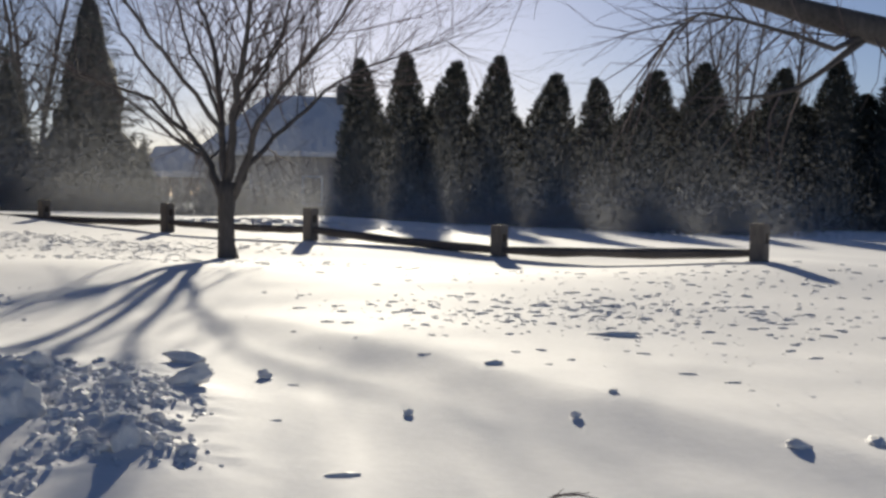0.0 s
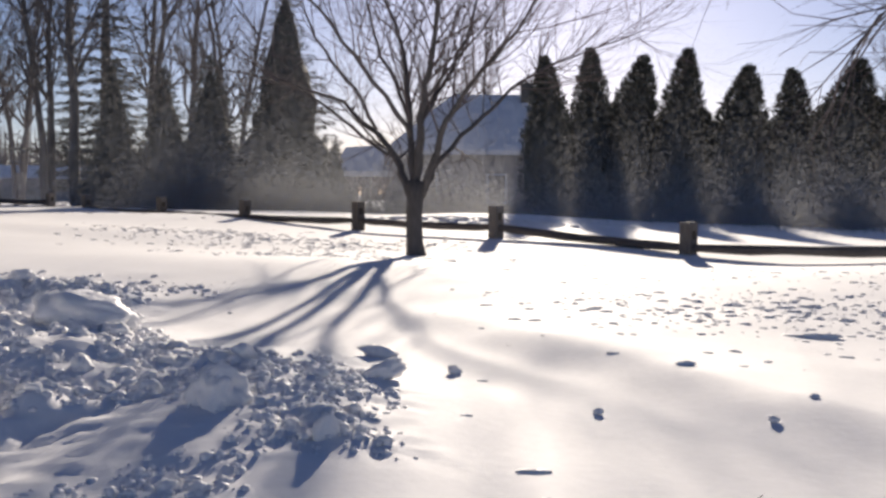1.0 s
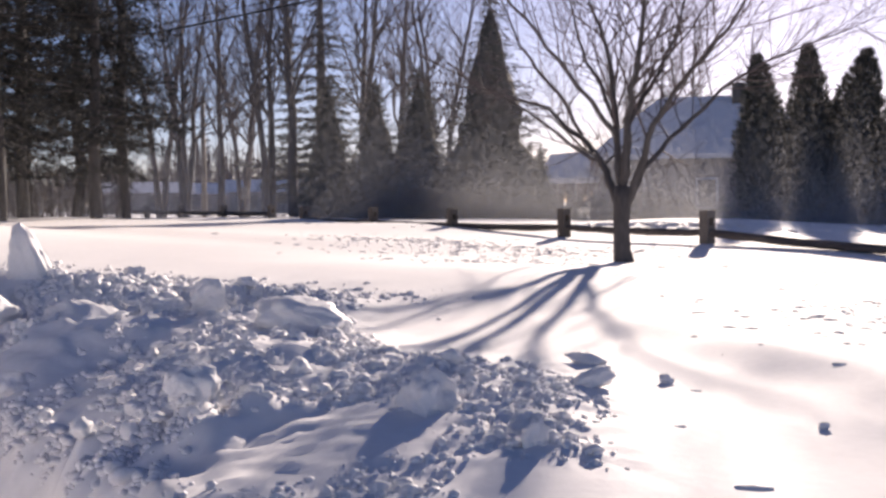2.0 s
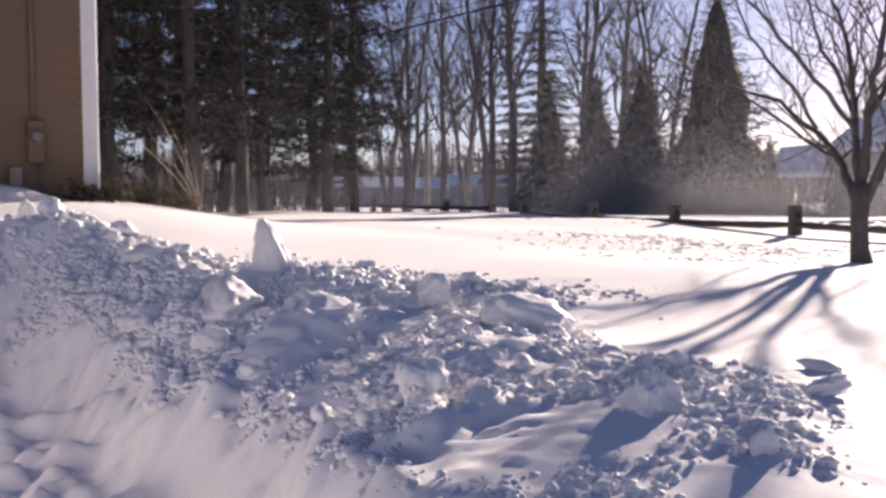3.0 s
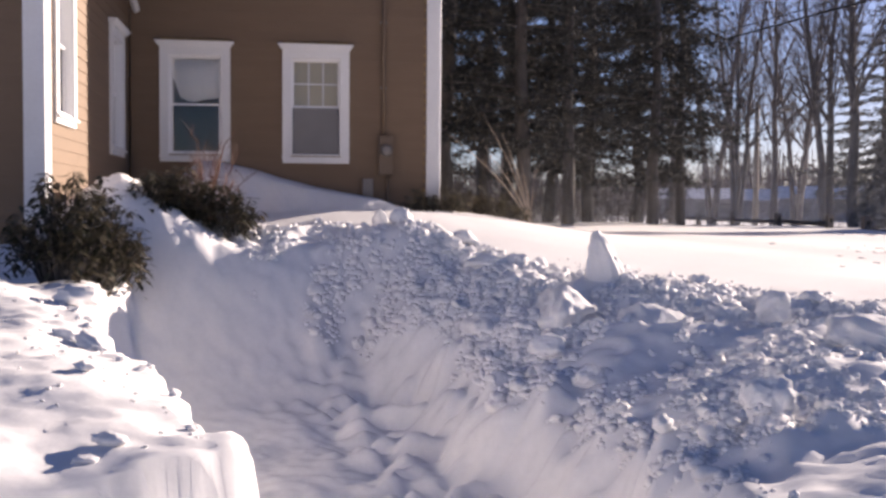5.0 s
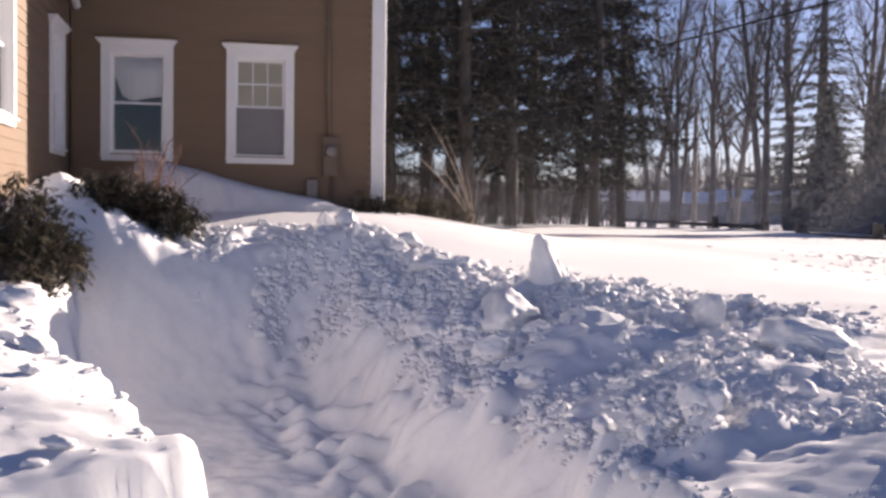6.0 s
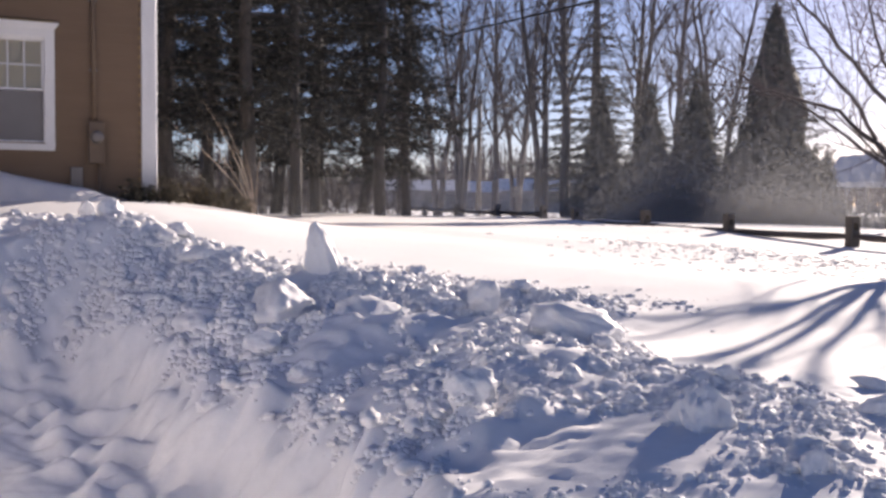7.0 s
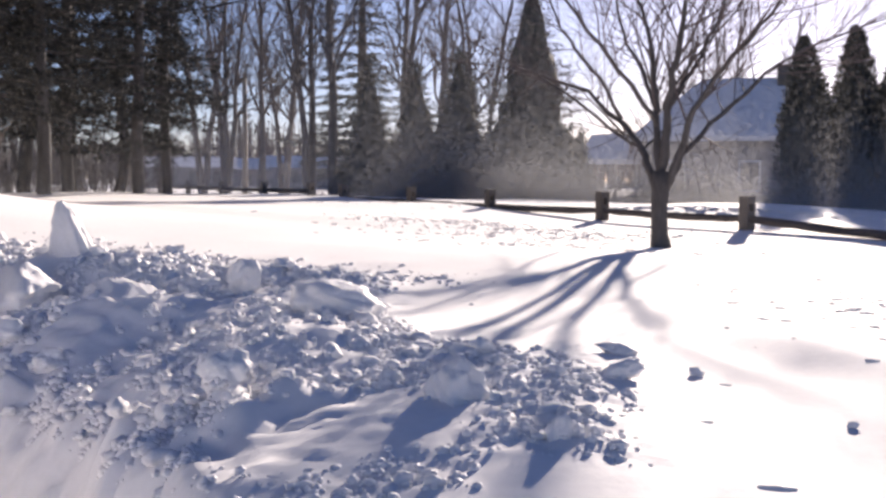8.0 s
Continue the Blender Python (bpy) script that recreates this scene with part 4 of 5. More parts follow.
def window(m, xa, xb, za, zb, grid=False, shade=None):
    """A double-hung window in the opening xa..xb, za..zb: casing with a crown, two sashes, panes."""
    w = part("window", Geo(), M_TRIM, house, "white double-hung window with a moulded crown")
    f = Geo()
    f.box((xa - 0.115, -0.035, za - 0.02), (xa, 0.02, zb), m)
    f.box((xb, -0.035, za - 0.02), (xb + 0.115, 0.02, zb), m)
    f.box((xa - 0.115, -0.035, zb), (xb + 0.115, 0.02, zb + 0.11), m)
    part("casing", f, M_TRIM, w)
    c = Geo()
    c.box((xa - 0.135, -0.06, zb + 0.11), (xb + 0.130, 0.02, zb + 0.132), m)
    c.box((xa - 0.155, -0.085, zb + 0.132), (xb + 0.145, 0.02, zb + 0.158), m)
    c.box((xa - 0.175, -0.105, zb + 0.158), (xb + 0.165, 0.02, zb + 0.178), m)
    part("crown_moulding", c, M_TRIM, w)
    s = Geo()
    s.box((xa - 0.122, -0.06, za - 0.045), (xb + 0.122, 0.03, za - 0.02), m)
    s.box((xa - 0.112, -0.03, za - 0.105), (xb + 0.112, 0.012, za - 0.045), m)
    part("window_sill", s, M_TRIM, w)
    jb = Geo()
    for lo, hi in (((xa, -0.01, za), (xa + 0.018, 0.18, zb)), ((xb - 0.018, -0.01, za), (xb, 0.18, zb)), ((xa + .018, -0.01, zb - 0.018), (xb - .018, 0.18, zb)), ((xa + .018, -0.01, za), (xb - .018, 0.18, za + 0.018))):
        jb.box(lo, hi, m)
    part("jamb", jb, M_SASH, w)
    mid = za + (zb - za) * 0.505
    for nm, lo, hi, y in (("lower_sash", za + 0.018, mid + 0.014, 0.045), ("upper_sash", mid - 0.014, zb - 0.018, 0.085)):
        a, b, r = xa + 0.018, xb - 0.018, 0.026
        g = Geo()
        g.box((a, y, lo), (a + r, y + 0.035, hi), m)
        g.box((b - r, y, lo), (b, y + 0.035, hi), m)
        g.box((a + r, y, lo), (b - r, y + 0.035, lo + r), m)
        g.box((a + r, y, hi - r), (b - r, y + 0.035, hi), m)
        sash = part(nm, g, M_SASH, w)
        if grid and nm == "upper_sash":
            k = Geo()
            for i in (1, 2):
                x = a + r + (b - a - 2 * r) * i / 3
                k.box((x - 0.009, y + 0.006, lo + r), (x + 0.009, y + 0.022, hi - r), m)
            zz = (lo + hi) / 2
            k.box((a + r, y + 0.004, zz - 0.009), (b - r, y + 0.020, zz + 0.009), m)
            part("muntin_grid", k, M_SASH, w)
        p = Geo()
        p.box((a + r - .004, y + 0.024, lo + r - .004), (b - r + .004, y + 0.028, hi - r + .004), m)
        pane = part("pane", p, M_GLASS, w)
        pane.visible_shadow = False
    if shade == "cloth":
        k = Geo()
        k.box((xa + .022, 0.030, za + .022), (xb - .022, 0.034, mid - .02), m)
        part("insect_screen", k, M_SCREEN, w, "grey insect screen")
    if shade == "cloth":
        k = Geo()
        k.box((xa + .04, 0.124, mid + .0), (xb - .04, 0.130, zb - .02), m)
        k.box((xa + .04, 0.126, mid - .025), (xb - .04, 0.142, mid), m)
        part("roller_shade", k, M_BLIND, w)
    if shade == "curtain":
        k = Geo()
        n = 24
        for i in range(n + 1):
            u = i / n
            x = xa + .045 + (xb - xa - .09) * u
            yy = 0.122 + 0.004 * math.sin(u * 40)
            bottom = mid + .06 + .05 * math.sin(u * 9 + .6) * (1 - u) + .05 * u ** 6 + (.28 * max(0, 1 - u / .16) if u < .16 else 0)
            k.v += [m @ Vector((x, yy, zb - .05)), m @ Vector((x, yy, bottom)), m @ Vector((x, yy + .004, bottom)), m @ Vector((x, yy + .004, zb - .05))]
        for i in range(n):
            o = 4 * i
            k.f += [(o, o + 1, o + 5, o + 4), (o + 1, o + 2, o + 6, o + 5), (o + 2, o + 3, o + 7, o + 6), (o + 3, o, o + 4, o + 7)]
        part("curtain", k, M_CURTAIN, w, smooth=True)
    return w


ID = Matrix.Identity(4)
CX = 3.84
W1, W2 = (0.165, 0.87, 2.26, 3.60), (1.80, 2.485, 2.26, 3.60)
S1, S2 = (-1.34, -0.62, 2.28, 3.62), (-4.19, -3.55, 2.42, 3.76)
clad_wall("wall", ID, IN + 0.02, CX, 0.4, 6.4, [W1, W2])
clad_wall("wall", SIDE, -WING + 0.02, 0.0, 0.4, 5.4, [S1, S2])
clad_wall("wall", END, -5.2, 0.0, 0.4, 5.4, [], board_z=(1.2, 4.4))
_far = Matrix(((0, -1, 0, CX), (1, 0, 0, 0), (0, 0, 1, 0), (0, 0, 0, 1)))
clad_wall("wall", _far, 0.0, 7.5, 0.4, 6.4, [], course=0.5, board_z=(1.2, 1.3))
for _w, _m, _gr, _sh in ((W1, ID, False, "curtain"), (W2, ID, True, "cloth"), (S1, SIDE, False, "dark"), (S2, SIDE, False, "dark")):
    window(_m, *_w, grid=_gr, shade=_sh)
_g = Geo()
_g.box((-5.5, 7.5, 0.4), (CX, 7.7, 6.4))
_g.box((-5.7, -WING, 0.4), (-5.5, 7.7, 6.4))
part("back_wall", _g, M_SHEATH, house)
_g = Geo()
for _z in (1.55, 4.2):
    _g.box((-5.4, .25, _z), (CX - .25, 7.4, _z + .05))
    _g.box((-5.4, -WING + .25, _z), (IN - .25, .25, _z + .05))
_g.box((-0.2, 3.2, 1.6), (CX - .25, 3.25, 4.2))
_g.box((-3.2, -WING + .25, 1.6), (-3.15, 7.4, 4.2))
part("room_shell", _g, M_ROOM, house)
for _x0, _x1, _y0, _y1 in ((CX - .165, CX + .02, -0.045, 0.012), (IN - 0.165, IN + 0.022, -WING - 0.045, -WING + 0.012)):
    _g = Geo()
    _g.box((_x0, _y0, 0.6), (_x1, _y1, 5.2))
    part("corner_board", _g, M_TRIM, house, "white painted corner board", bevel=0.006)
for _x0, _x1, _y0, _y1 in ((CX - .01, CX + .045, 0.012, 0.16), (IN - 0.01, IN + 0.035, -WING + 0.012, -WING + 0.13)):
    _g = Geo()
    _g.box((_x0, _y0, 0.6), (_x1, _y1, 5.2))
    part("corner_board", _g, M_TRIM, house, "white painted corner board", bevel=0.006)
# roofs, above the view
for _nm, _pts in (("roof", ((-5.9, -0.3, 6.35), (CX + .3, -0.3, 6.35), (CX + .3, 3.7, 9.0), (-5.9, 3.7, 9.0))), ("roof", ((CX + .3, 7.9, 6.35), (-5.9, 7.9, 6.35), (-5.9, 3.7, 9.0), (CX + .3, 3.7, 9.0))),
                  ("wing_roof", ((IN + .3, -WING - .35, 5.3), (IN + .3, 0.0, 5.3), (-2.9, 0.0, 7.0), (-2.9, -WING - .35, 7.0))), ("wing_roof", ((-6.0, 0.0, 5.3), (-6.0, -WING - .35, 5.3), (-2.9, -WING - .35, 7.0), (-2.9, 0.0, 7.0)))):
    _g = Geo()
    _g.v = [Vector(p) for p in _pts] + [Vector(p) + Vector((0, 0, 0.16)) for p in _pts]
    _g.f = [(3, 2, 1, 0), (4, 5, 6, 7), (0, 1, 5, 4), (1, 2, 6, 5), (2, 3, 7, 6), (3, 0, 4, 7)]
    part(_nm, _g, M_SHINGLE, house)
_g = Geo()
_g.v = [Vector(p) for p in ((CX, 0, 6.4), (CX, 7.5, 6.4), (CX, 3.7, 8.9), (CX - .15, 0, 6.4), (CX - .15, 7.5, 6.4), (CX - .15, 3.7, 8.9))]
_g.f = [(0, 1, 2), (5, 4, 3), (0, 3, 4, 1), (1, 4, 5, 2), (2, 5, 3, 0)]
part("gable", _g, M_SIDING, house)
# conduit, meter and box on the shaded wall
_g = Geo()
_g.tube([(3.07, -.045, 5.6), (3.07, -.045, 4.0), (3.075, -.045, 2.57)], [.026, .026, .026], 10)
_c = part("service_conduit", _g, M_PIPE, house, "brown painted service conduit", smooth=True)
for _z in (3.2, 4.1):
    _g = Geo()
    _g.box((3.02, -.03, _z), (3.12, -.012, _z + .03))
    part("strap", _g, M_GREY, _c)
_g = Geo()
_g.box((3.0, -.13, 2.0), (3.2, -.014, 2.54))
_mt = part("electric_meter", _g, M_PIPE, house, "electric meter in a painted metal box", bevel=0.012)
_g = Geo()
_g.tube([(3.1, -.125, 2.34), (3.1, -.16, 2.34), (3.1, -.225, 2.34), (3.1, -.24, 2.34)], [.085, .085, .075, .05], 16)
part("meter_dial", _g, M_GREY, _mt, "grey round glass meter dial", smooth=True)
_g = Geo()
_g.tube([(3.13, -.05, 2.02), (3.13, -.05, 1.3)], [.024, .024], 10)
part("ground_conduit", _g, M_PIPE, house, smooth=True)
_g = Geo()
_g.box((2.78, -.10, 1.66), (2.93, -.014, 1.95))
part("utility_box", _g, M_GREY, house, "small grey utility box", bevel=0.01)
# downspout elbow at the inner corner
_g = Geo()
_g.tube([(IN + .10, -1.35, 4.75), (IN + .12, -1.05, 4.42), (IN + .14, -.75, 4.28), (IN + .16, -.42, 4.10)], [.05] * 4, 10)
part("downspout", _g, M_TRIM, house, "white round downspout elbow", smooth=True)


# ---------------------------------------------------------------- shrubs by the house
def leafy_shrub(x, y, z, wide, tall, leaves, seed, label):
    rng = random.Random(seed)
    t = thing("shrub", label, "shrub", "leafy shrubs by the house", Matrix.Translation((x, y, z)))
    stems, leaf = Geo(), Geo()
    tips = []
    for _ in range(max(20, leaves // 9)):
        w, r = rng.uniform(0, 6.28), rng.random() ** .5
        tip = Vector((math.cos(w) * r * wide, math.sin(w) * r * wide, tall * (1 - .5 * r * r) * rng.uniform(.3, 1.05)))
        stems.tube([Vector((tip.x * .15, tip.y * .15, -.2)), tip * .6 + Vector((0, 0, -.04)), tip], [.008, .005, .003], 4, cap=False)
        tips.append(tip)
    for tip in tips:
        for _ in range(14):
            w = rng.uniform(0, 6.28)
            out = Vector((math.cos(w), math.sin(w), rng.uniform(-.9, .35))).normalized()
            p = tip + Vector((rng.gauss(0, .02), rng.gauss(0, .02), -rng.random() ** 2 * .22))
            ln = rng.uniform(.06, .12)
            s = out.cross(Vector((0, 0, 1))).normalized() * ln * .2
            dip = Vector((0, 0, -ln * .12))
            leaf.quad(p, p + out * ln * .5 - s, p + out * ln + dip, p + out * ln * .5 + s)
    part("woody_growth", stems, M_BARK, t)
    part("foliage", leaf, M_LEAF, t)


def hp(az, d):
    x, y = polar(az, d)
    return x, y, ground_z(x, y)


for _az, _d, _w, _h, _n, _z in ((72.9, 8.5, .36, .72, 1000, 1.08), (74.6, 8.2, .42, .8, 1100, 1.0), (71.6, 8.8, .22, .35, 260, 1.08), (69.4, 9.7, .36, .50, 800, 1.42), (67.9, 9.8, .34, .50, 650, 1.46),
                                (66.3, 9.8, .30, .36, 420, 1.48), (65.2, 9.7, .24, .26, 300, 1.45)):
    _x, _y, _g = hp(_az, _d)
    leafy_shrub(_x, _y, min(_z, _g), _w, _h + max(0, _z - _g), _n, int(_az * 10), "broad-leaved evergreen shrub with brown-green drooping leaves in the snow")
for _az, _d, _w, _h, _n in ((53.0, 14.0, .35, .4, 420), (51.0, 15.0, .5, .42, 600), (49.6, 15.6, .4, .35, 420), (54.6, 13.6, .25, .3, 240)):
    _x, _y, _z = hp(_az, _d)
    leafy_shrub(_x, _y, _z, _w, _h, _n, int(_az * 10), "low evergreen shrub by the house corner half covered in snow")


def cane_shrub():
    rng = random.Random(77)
    x, y, z = hp(47.9, 17.0)
    t = thing("bare_shrub", "leafless shrub with long arching reddish canes", "shrub", m=Matrix.Translation((x, y, z)))
    right = Vector((math.cos(radians(48)), math.sin(radians(48)), 0))
    away = Vector((-right.y, right.x, 0))
    for dx, h in ((-.85, 1.95), (-1.3, 1.5), (-.5, 1.6), (-.72, 1.25), (-.2, 1.25), (.06, 1.0), (-1.05, 1.3), (-.1, .9)):
        g = Geo()
        dy = rng.gauss(0, .3)
        g.tube([right * (dx * k ** 1.3) + away * (dy * k) + Vector((0, 0, h * (k - .12 * k * k) / .88)) for k in (0, .2, .4, .6, .8, 1)], [.008, .007, .006, .005, .0035, .002], 5)
        for _ in range(2):
            k = rng.uniform(.35, .95)
            p = right * (dx * k ** 1.3) + away * (dy * k) + Vector((0, 0, h * (k - .12 * k * k) / .88))
            g.tube([p, p + Vector((rng.gauss(0, .12), rng.gauss(0, .12), rng.uniform(.1, .3)))], [.0035, .0015], 3)
        part("cane", g, M_CANE, t)


cane_shrub()


def twiggy_shrub():
    rng = random.Random(81)
    x, y, z = hp(66.6, 11.4)
    t = thing("bare_shrub", "leafless bushy shrub with fine reddish-brown twigs before a window", "shrub", m=Matrix.Translation((x, y, z - .1)))
    for _ in range(16):
        g = Geo()
        w, h = rng.uniform(0, 6.28), rng.uniform(.55, 1.15)
        tip = Vector((math.cos(w) * rng.uniform(.1, .55), math.sin(w) * rng.uniform(.1, .55), h))
        g.tube([(0, 0, 0), tip * .5 + Vector((0, 0, .08)), tip], [.011, .008, .003], 4)
        for _ in range(9):
            k = rng.uniform(.35, 1)
            p = tip * k
            e = p + Vector((rng.gauss(0, .12), rng.gauss(0, .12), rng.uniform(.05, .28)))
            g.tube([p, e], [.005, .002], 3)
            g.tube([p.lerp(e, .6), e + Vector((rng.gauss(0, .08), rng.gauss(0, .08), .06))], [.003, .0015], 3)
        part("stem", g, M_REDTWIG, t)


twiggy_shrub()


def understory():
    rng = random.Random(31)
    g = Geo()
    for _ in range(420):
        x, y = polar(rng.uniform(39, 56), rng.uniform(27, 40))
        z = ground_z(x, y)
        p = Vector((x, y, z))
        h = rng.uniform(.6, 2.6)
        g.tube([p, p + Vector((rng.gauss(0, .15), rng.gauss(0, .15), h * .5)), p + Vector((rng.gauss(0, .4), rng.gauss(0, .4), h))], [.02, .013, .004], 3, cap=False)
        for _ in range(3):
            q = p + Vector((0, 0, h * rng.uniform(.3, .8)))
            g.tube([q, q + Vector((rng.gauss(0, .4), rng.gauss(0, .4), rng.uniform(.1, .5)))], [.009, .003], 3, cap=False)
    tagged(part("brush", g, M_TWIG), "thin leafless brush under the pines", "brush", kind="stuff")


understory()


# ---------------------------------------------------------------- overhanging tree by the camera
def at(az, el, d):
    x, y = polar(az, d)
    return Vector((x, y, 1.5 + math.tan(radians(el)) * d))


def overhanging_tree():
    rng = random.Random(9)
    x, y = polar(-44, 8.2)
    t = thing("bare_tree", "large leafless tree with a long overhanging limb", "tree", m=Matrix.Translation((0, 0, 0)))
    z = ground_z(x, y)
    g = Geo()
    base = Vector((x, y, z))
    g.tube([base + Vector((0, 0, -.3)), base + Vector((0, 0, .2)), base + Vector((-.05, 0, 1.2)), base + Vector((-.1, .05, 2.6)), base + Vector((0, .1, 4.5)), base + Vector((.1, .1, 7))],
           [.42, .34, .29, .27, .2, .1], 14)
    part("trunk", g, M_BARK, t, smooth=True)
    limbs, twigs = Geo(), Geo()
    main = [at(-42, 4.5, 8.1), at(-34, 6.0, 7.6), at(-28, 7.6, 7.2), at(-23.5, 8.9, 7.0), at(-20.3, 9.9, 6.9), at(-17, 11.0, 6.8), at(-12, 12.6, 6.9), at(-6, 14.0, 7.2), at(0, 15.0, 7.6)]
    limbs.tube(main, [.15, .13, .11, .095, .08, .06, .045, .03, .012], 10)
    drop = [at(-22.6, 8.8, 7.0), at(-21.6, 8.0, 6.9), at(-20.6, 7.2, 6.8), at(-19.2, 6.2, 6.7), at(-17.8, 5.9, 6.6), at(-16.3, 5.7, 6.5)]
    limbs.tube(drop, [.03, .026, .02, .017, .014, .006], 6)
    arc = [at(-22.8, 9.0, 7.0), at(-21.0, 8.2, 6.8), at(-19.0, 9.0, 6.6), at(-16.2, 9.9, 6.5), at(-14.2, 10.3, 6.4), at(-12.6, 9.4, 6.3), at(-11.5, 7.6, 6.3)]
    limbs.tube(arc, [.022, .018, .014, .012, .010, .007, .003], 5)
    for line, n in ((drop, 6), (arc, 14), (main[3:], 16)):
        for _ in range(n):
            i = rng.randrange(len(line) - 1)
            p = line[i].lerp(line[i + 1], rng.random())
            d = Vector((rng.gauss(-.5, .5), rng.gauss(0, .4), rng.gauss(-.15, .5)))
            grow(limbs, twigs, p, d, rng.uniform(.35, .8), .008, 2, rng, 3, -.06, .2)
    part("limb", limbs, M_BARK, t, smooth=True)
    part("crown", twigs, M_TWIG, t)


overhanging_tree()


def fallen_twig(x, y, seed):
    rng = random.Random(seed)
    g = Geo()
    z = ground_z(x, y) + .012
    p = Vector((x, y, z))
    g.tube([p, p + Vector((.06, .01, .012)), p + Vector((.13, -.01, .004))], [.003, .0025, .0015], 5)
    for _ in range(5):
        q = p + Vector((rng.uniform(.01, .1), 0, .008))
        g.tube([q, q + Vector((rng.uniform(.02, .07), rng.gauss(0, .03), rng.uniform(0, .02)))], [.002, .001], 4)
    tagged(part("fallen_twig", g, M_TWIG), "broken bare twig lying on the snow", "twig")


fallen_twig(.30, 2.66, 1)


# ---------------------------------------------------------------- neighbouring house, street and far woods
def far_house():
    c = Vector((*polar(8.4, 44), 0))
    a = radians(8.4)
    m = Matrix(((math.cos(a), -math.sin(a), 0, c.x), (math.sin(a), math.cos(a), 0, c.y), (0, 0, 1, 0.55), (0, 0, 0, 1)))
    h = thing("house", "grey house with a snow-covered hipped roof and an open porch", "house", m=m)
    g = Geo()
    g.box((-3.6, 0, -.3), (5.5, 8, 2.75))
    part("wall", g, M_FARWALL, h)
    lo, hi, over = 2.7, 5.5, .45
    g = Geo()
    x0, x1, y0, y1 = -3.6 - over, 5.5 + over, -over, 8 + over
    g.v = [Vector(p) for p in ((x0, y0, lo), (x1, y0, lo), (x1, y1, lo), (x0, y1, lo), (-1.2, 4, hi), (3.2, 4, hi), (x0, y0, lo + .2), (x1, y0, lo + .2), (x1, y1, lo + .2), (x0, y1, lo + .2), (-1.2, 4, hi + .2), (3.2, 4, hi + .2))]
    g.f = [(6, 7, 11, 10), (7, 8, 11), (8, 9, 10, 11), (9, 6, 10), (1, 0, 4, 5), (2, 1, 5), (3, 2, 5, 4), (0, 3, 4), (0, 1, 7, 6), (1, 2, 8, 7), (2, 3, 9, 8), (3, 0, 6, 9)]
    part("roof", g, M_SNOW, h, "roof under a blanket of snow")
    g = Geo()
    g.box((2.0, 3.3, 4.9), (2.6, 3.9, 6.2))
    part("chimney", g, M_SHINGLE, h)
    g = Geo()
    g.v = [Vector(p) for p in ((-6.4, .6, 1.75), (-3.7, .6, 1.75), (-3.7, 5, 3.2), (-6.4, 5, 3.0), (-6.4, .6, 1.98), (-3.7, .6, 1.98), (-3.7, 5, 3.43), (-6.4, 5, 3.23))]
    g.f = [(3, 2, 1, 0), (4, 5, 6, 7), (0, 1, 5, 4), (1, 2, 6, 5), (2, 3, 7, 6), (3, 0, 4, 7)]
    part("porch_roof", g, M_SNOW, h, "porch roof under snow")
    for x in (-6.2, -5.55, -4.75, -3.85):
        g = Geo()
        g.box((x - .06, .75, -.2), (x + .06, .87, 1.78))
        part("porch_post", g, M_FARWALL, h)
    for x in (-2.6, .4, 3.0):
        g = Geo()
        g.box((x, -.03, .6), (x + .9, -.005, 1.9))
        wn_ = part("window", g, M_TRIM, h)
        g = Geo()
        g.box((x + .08, -.04, .68), (x + .82, -.031, 1.82))
        part("pane", g, M_GREY, wn_)


def small_far_house(az, d, wide, tall, roof):
    x, y = polar(az, d)
    a = radians(az)
    m = Matrix(((math.cos(a), -math.sin(a), 0, x), (math.sin(a), math.cos(a), 0, y), (0, 0, 1, 0.5), (0, 0, 0, 1)))
    h = thing("house", "distant low house with a snowy roof across the street", "house", "distant houses across the street", m)
    g = Geo()
    g.box((-wide / 2, 0, -.2), (wide / 2, 7, tall))
    part("wall", g, M_FARWALL, h)
    g = Geo()
    w = wide / 2 + .5
    g.v = [Vector(p) for p in ((-w, -.5, tall), (w, -.5, tall), (w, 3.5, tall + roof), (-w, 3.5, tall + roof), (w, 7.5, tall), (-w, 7.5, tall))]
    g.f = [(0, 1, 2, 3), (3, 2, 4, 5), (0, 3, 5), (1, 4, 2), (1, 0, 5, 4)]
    part("roof", g, M_SNOW, h)
    for k in (-.3, .05, .32):
        g = Geo()
        g.box((wide * k - .5, -.06, .8), (wide * k + .5, -.01, 1.9))
        part("window", g, M_GREY, h)


far_house()
small_far_house(30.6, 105, 12, 2.3, 1.3)
small_far_house(35.4, 125, 12, 2.3, 1.4)
small_far_house(38.2, 110, 9, 2.3, 1.2)


def far_woods():
    rng = random.Random(41)
    g = Geo()
    for _ in range(2600):
        az = rng.uniform(-28, 62)
        x, y = polar(az, rng.uniform(130, 210))
        z = ground_z(x, y)
        h = rng.uniform(3.5, 8.5) * (1 + .25 * math.sin(az * .4))
        p = Vector((x, y, z))
        g.tube([p, p + Vector((rng.gauss(0, .3), 0, h))], [.16, .04], 3, cap=False)
        for _ in range(6):
            q = p + Vector((0, 0, h * rng.uniform(.15, .85)))
            e = q + Vector((rng.gauss(0, 1.3), rng.gauss(0, 1.0), rng.uniform(.4, 1.8)))
            g.tri(q, e, q + Vector((.12, 0, .16)))
            e2 = e + Vector((rng.gauss(0, .8), 0, rng.uniform(.3, 1.0)))
            g.tri(e, e2, e + Vector((.35, 0, .1)))
    tagged(part("far_woods", g, M_TWIG), "distant belt of leafless woods along the horizon", "woods", kind="stuff")


far_woods()


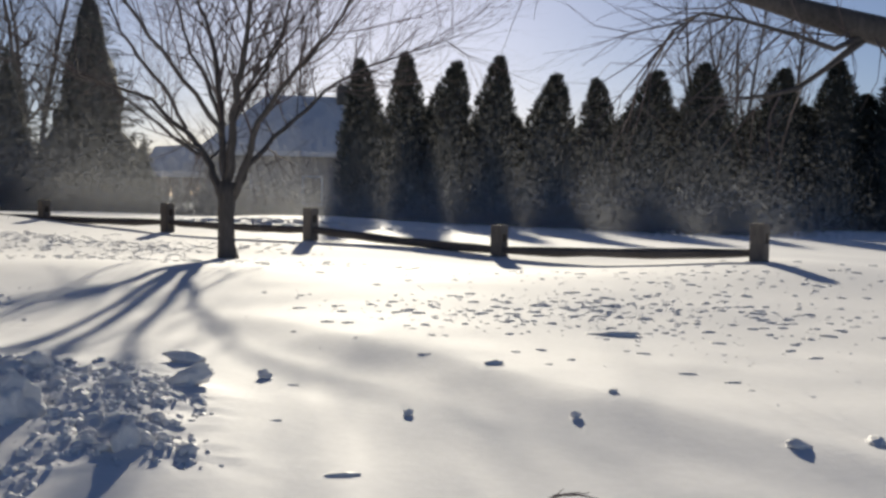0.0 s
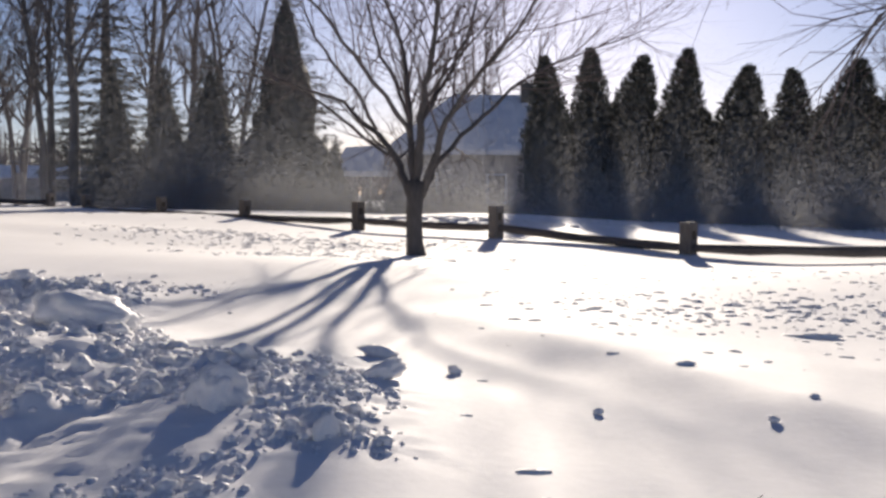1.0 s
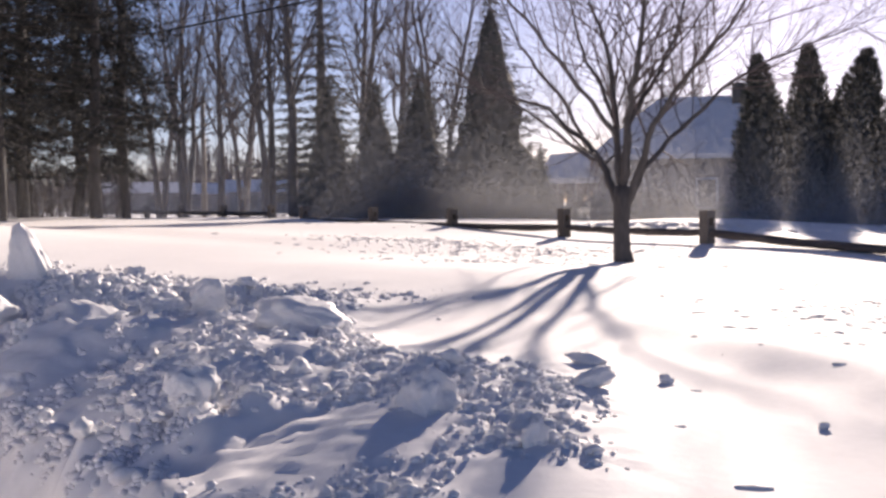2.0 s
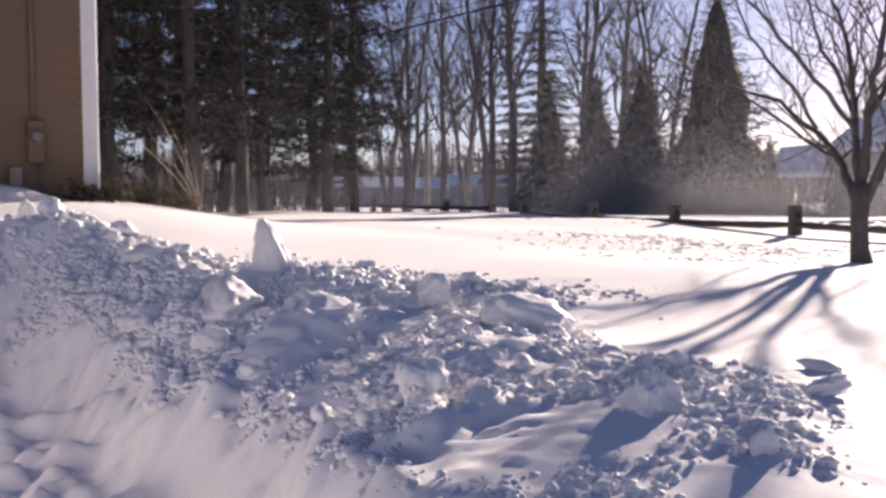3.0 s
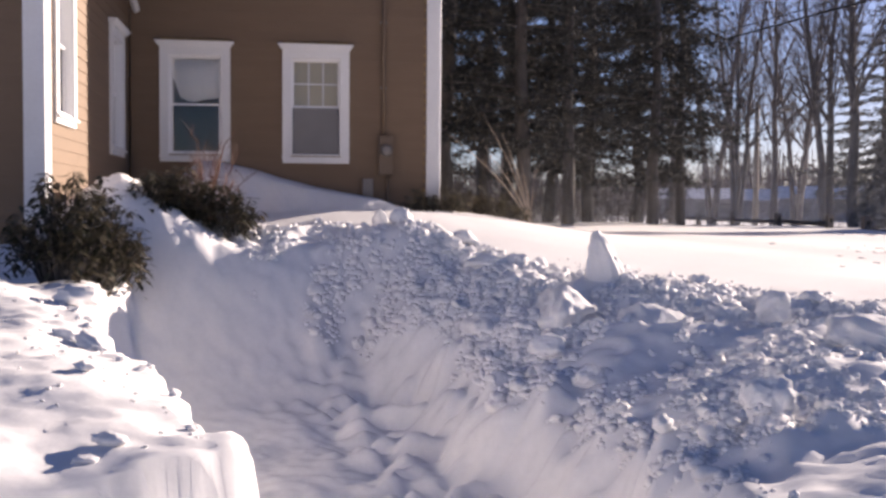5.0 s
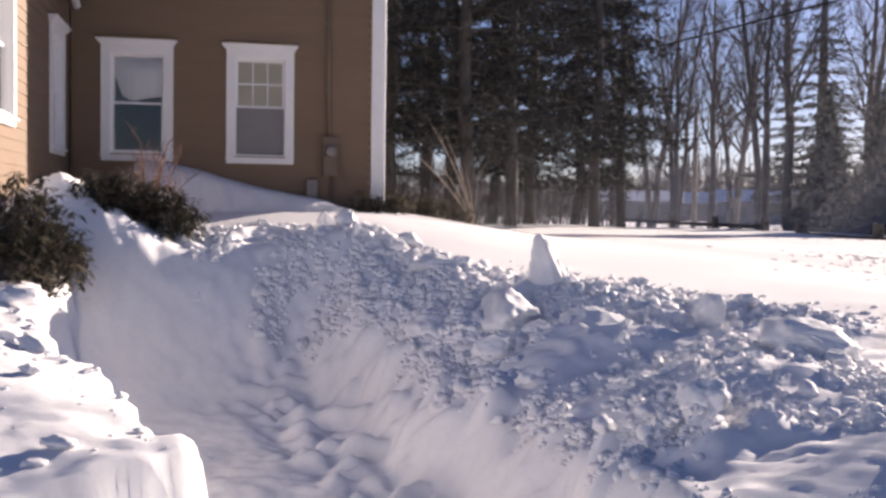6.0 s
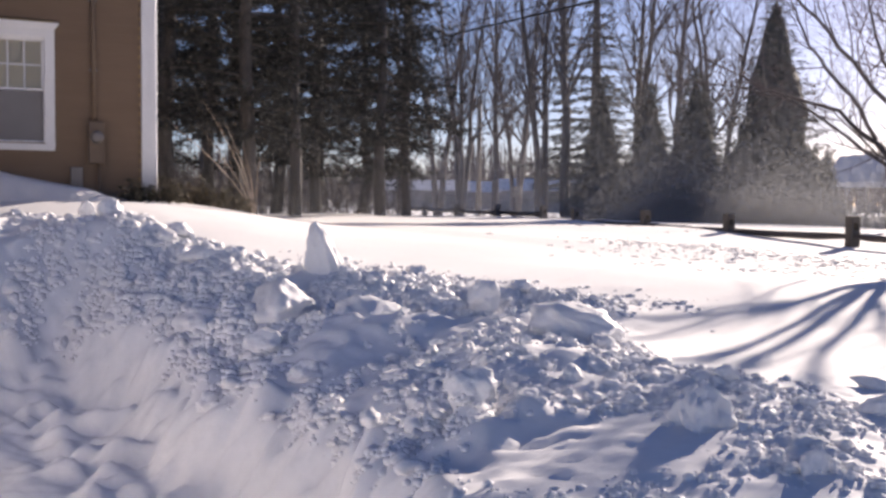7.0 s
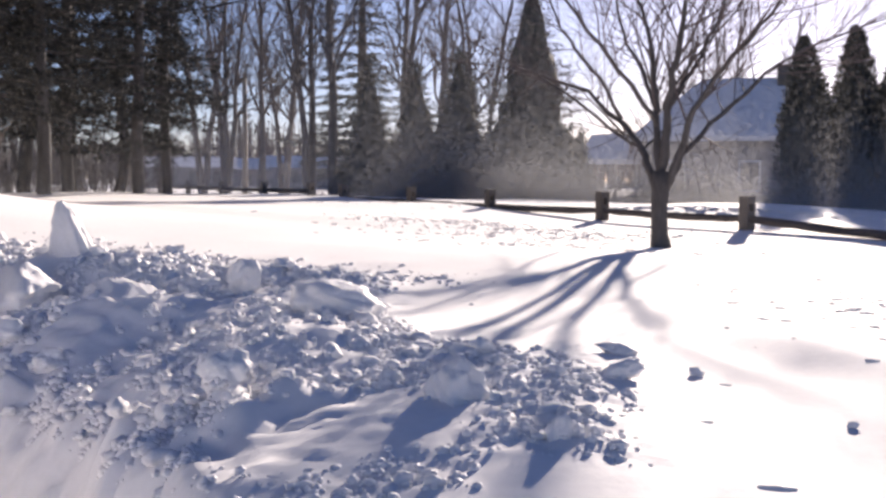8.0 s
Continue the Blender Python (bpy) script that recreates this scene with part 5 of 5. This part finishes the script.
def cable(name, a, b, sag, radius, label):
    g = Geo()
    pts = []
    for i in range(25):
        k = i / 24
        p = Vector(a).lerp(Vector(b), k)
        pts.append(p - Vector((0, 0, sag * 4 * k * (1 - k))))
    g.tube(pts, [radius] * 25, 5)
    tagged(part(name, g, M_WIRE), label, "overhead cable", "overhead cables")


cable("overhead_cable", (-52, 36.6, 7.25), (14, 16.1, 7.9), 0.55, .034, "thick black overhead cable strung above the street")
cable("overhead_cable", (-52, 37.0, 7.6), (14, 16.8, 8.25), 0.5, .017, "thin black overhead cable strung above the street")


def utility_pole(az, d, tall, lamp):
    x, y = polar(az, d)
    t = thing("utility_pole", "weathered wooden utility pole by the street", "utility pole", m=Matrix.Translation((x, y, ground_z(x, y))))
    g = Geo()
    g.tube([(0, 0, -.3), (0, 0, tall)], [.15, .11], 9)
    part("pole", g, M_POST, t, smooth=True)
    if lamp:
        g = Geo()
        g.tube([(0, 0, tall - 1.2), (.8, -.2, tall - .6), (1.7, -.4, tall - .5)], [.03, .03, .03], 6)
        part("arm", g, M_GREY, t)
        g = Geo()
        g.tube([(1.6, -.38, tall - .52), (2.0, -.46, tall - .56), (2.3, -.54, tall - .58)], [.06, .13, .05], 8)
        part("lamp_head", g, M_GREY, t, "grey cobra street lamp head", smooth=True)


utility_pole(35.2, 52, 6.4, True)


def street_sign():
    x, y = polar(33.0, 60)
    t = thing("street_sign", "small dark sign on a post across the street", "sign", m=Matrix.Translation((x, y, ground_z(x, y))))
    g = Geo()
    g.tube([(0, 0, -.2), (0, 0, 1.5)], [.04, .04], 6)
    part("sign_post", g, M_GREY, t)
    g = Geo()
    g.box((-.25, -.03, 1.35), (.25, .03, 2.0))
    part("sign_panel", g, M_GREY, t, bevel=.02)


street_sign()


# ---------------------------------------------------------------- snow carried by the wind
def blowing_snow():
    rs = np.random.RandomState(3)
    zones = []

    def zone(n, az, dist, base, scale, size, gust=0.0):
        a = np.radians(rs.uniform(*az, n * 2))
        r = rs.uniform(*dist, n * 2)
        x, y = -np.sin(a) * r, np.cos(a) * r
        h = base + rs.exponential(scale, n * 2) if scale > 0 else rs.uniform(base, -scale, n * 2)
        w = 0.5 + 0.5 * np.sin(x * .55 + 1.1 * np.sin(y * .31) + h * .5) * np.sin(y * .4 + x * .21)
        side = np.degrees(a)
        w = (.15 + .85 * w) * np.clip((side - az[0]) / 7, 0, 1) * np.clip((az[1] - side) / 7, 0, 1)
        keep = np.nonzero(rs.rand(n * 2) < (1 - gust) + gust * w)[0][:n]
        zones.append((x[keep], y[keep], h[keep], np.full(len(keep), size)))
    # dense low drift; thin veil above, added to lift dark trees like lens haze
    zone(220000, (-24, 14), (18, 27.3), 0.0, 0.55, .0320, 1.0)
    zone(240000, (6, 31), (26, 36), 0.0, 0.80, .0360, 1.0)
    zone(120000, (22, 52), (36, 43), 0.0, 1.1, .0410, 1.0)
    zone(100000, (-22, 26), (19, 27), 0.0, -4.5, .0140, 0.4)
    zone(40000, (37, 57), (15, 20), 0.0, -5.0, .0100, 0.6)
    zone(40000, (37, 57), (15, 20), 0.0, 0.8, .0150, 0.8)
    zone(230000, (8, 44), (28, 36), 0.0, 2.6, .0330, 0.5)
    x, y, h, s = (np.concatenate(c) for c in zip(*zones))
    low = h < 9.6
    x, y, h, s = x[low], y[low], h[low], s[low]
    z = terrain(x, y)[0] + h
    # a gust curling up out of the dug path
    m = 40000
    ps, pq = rs.normal(3.0, 1.25, m), rs.normal(0.35, 0.42, m)
    px, py = AX + ps * UX + pq * UY, AY + ps * UY - pq * UX
    pz = -0.1 + 0.06 * ps + 0.10 * ps * rs.rand(m) + rs.exponential(0.30, m)
    puff = 0.5 + 0.5 * np.sin(px * 5.3 + 1.7 * np.sin(py * 4.1) + pz * 3.0) * np.sin(py * 6.1 + pz * 7.0 + px * 1.3)
    ground = terrain(px, py)[0]
    keep = (rs.rand(m) < puff) & (pz > ground) & (ps > 0.9) & (ps < 6.0) & (pz < ground + 0.75)
    x, y, z, s = (np.concatenate(c) for c in ((x, px[keep]), (y, py[keep]), (z, pz[keep]), (s, np.full(int(keep.sum()), .0030))))
    n = len(x)
    c = np.column_stack((x, y, z))
    a, b = (w / np.linalg.norm(w, axis=1)[:, None] for w in (rs.normal(0, 1, (n, 3)), rs.normal(0, 1, (n, 3))))
    v = (c[:, None, :] + np.stack((a, b, -a - b), axis=1) * s[:, None, None]).reshape(-1, 3)
    me = bpy.data.meshes.new("blowing_snow")
    me.vertices.add(len(v))
    me.vertices.foreach_set("co", v.ravel())
    me.loops.add(3 * n)
    me.loops.foreach_set("vertex_index", np.arange(3 * n))
    me.polygons.add(n)
    me.polygons.foreach_set("loop_start", np.arange(0, 3 * n, 3))
    me.update(calc_edges=True)
    me.materials.append(M_FLAKE)
    tagged(new("blowing_snow", me), "fine snow blowing low over the field in the wind", "blowing snow", kind="stuff")


blowing_snow()
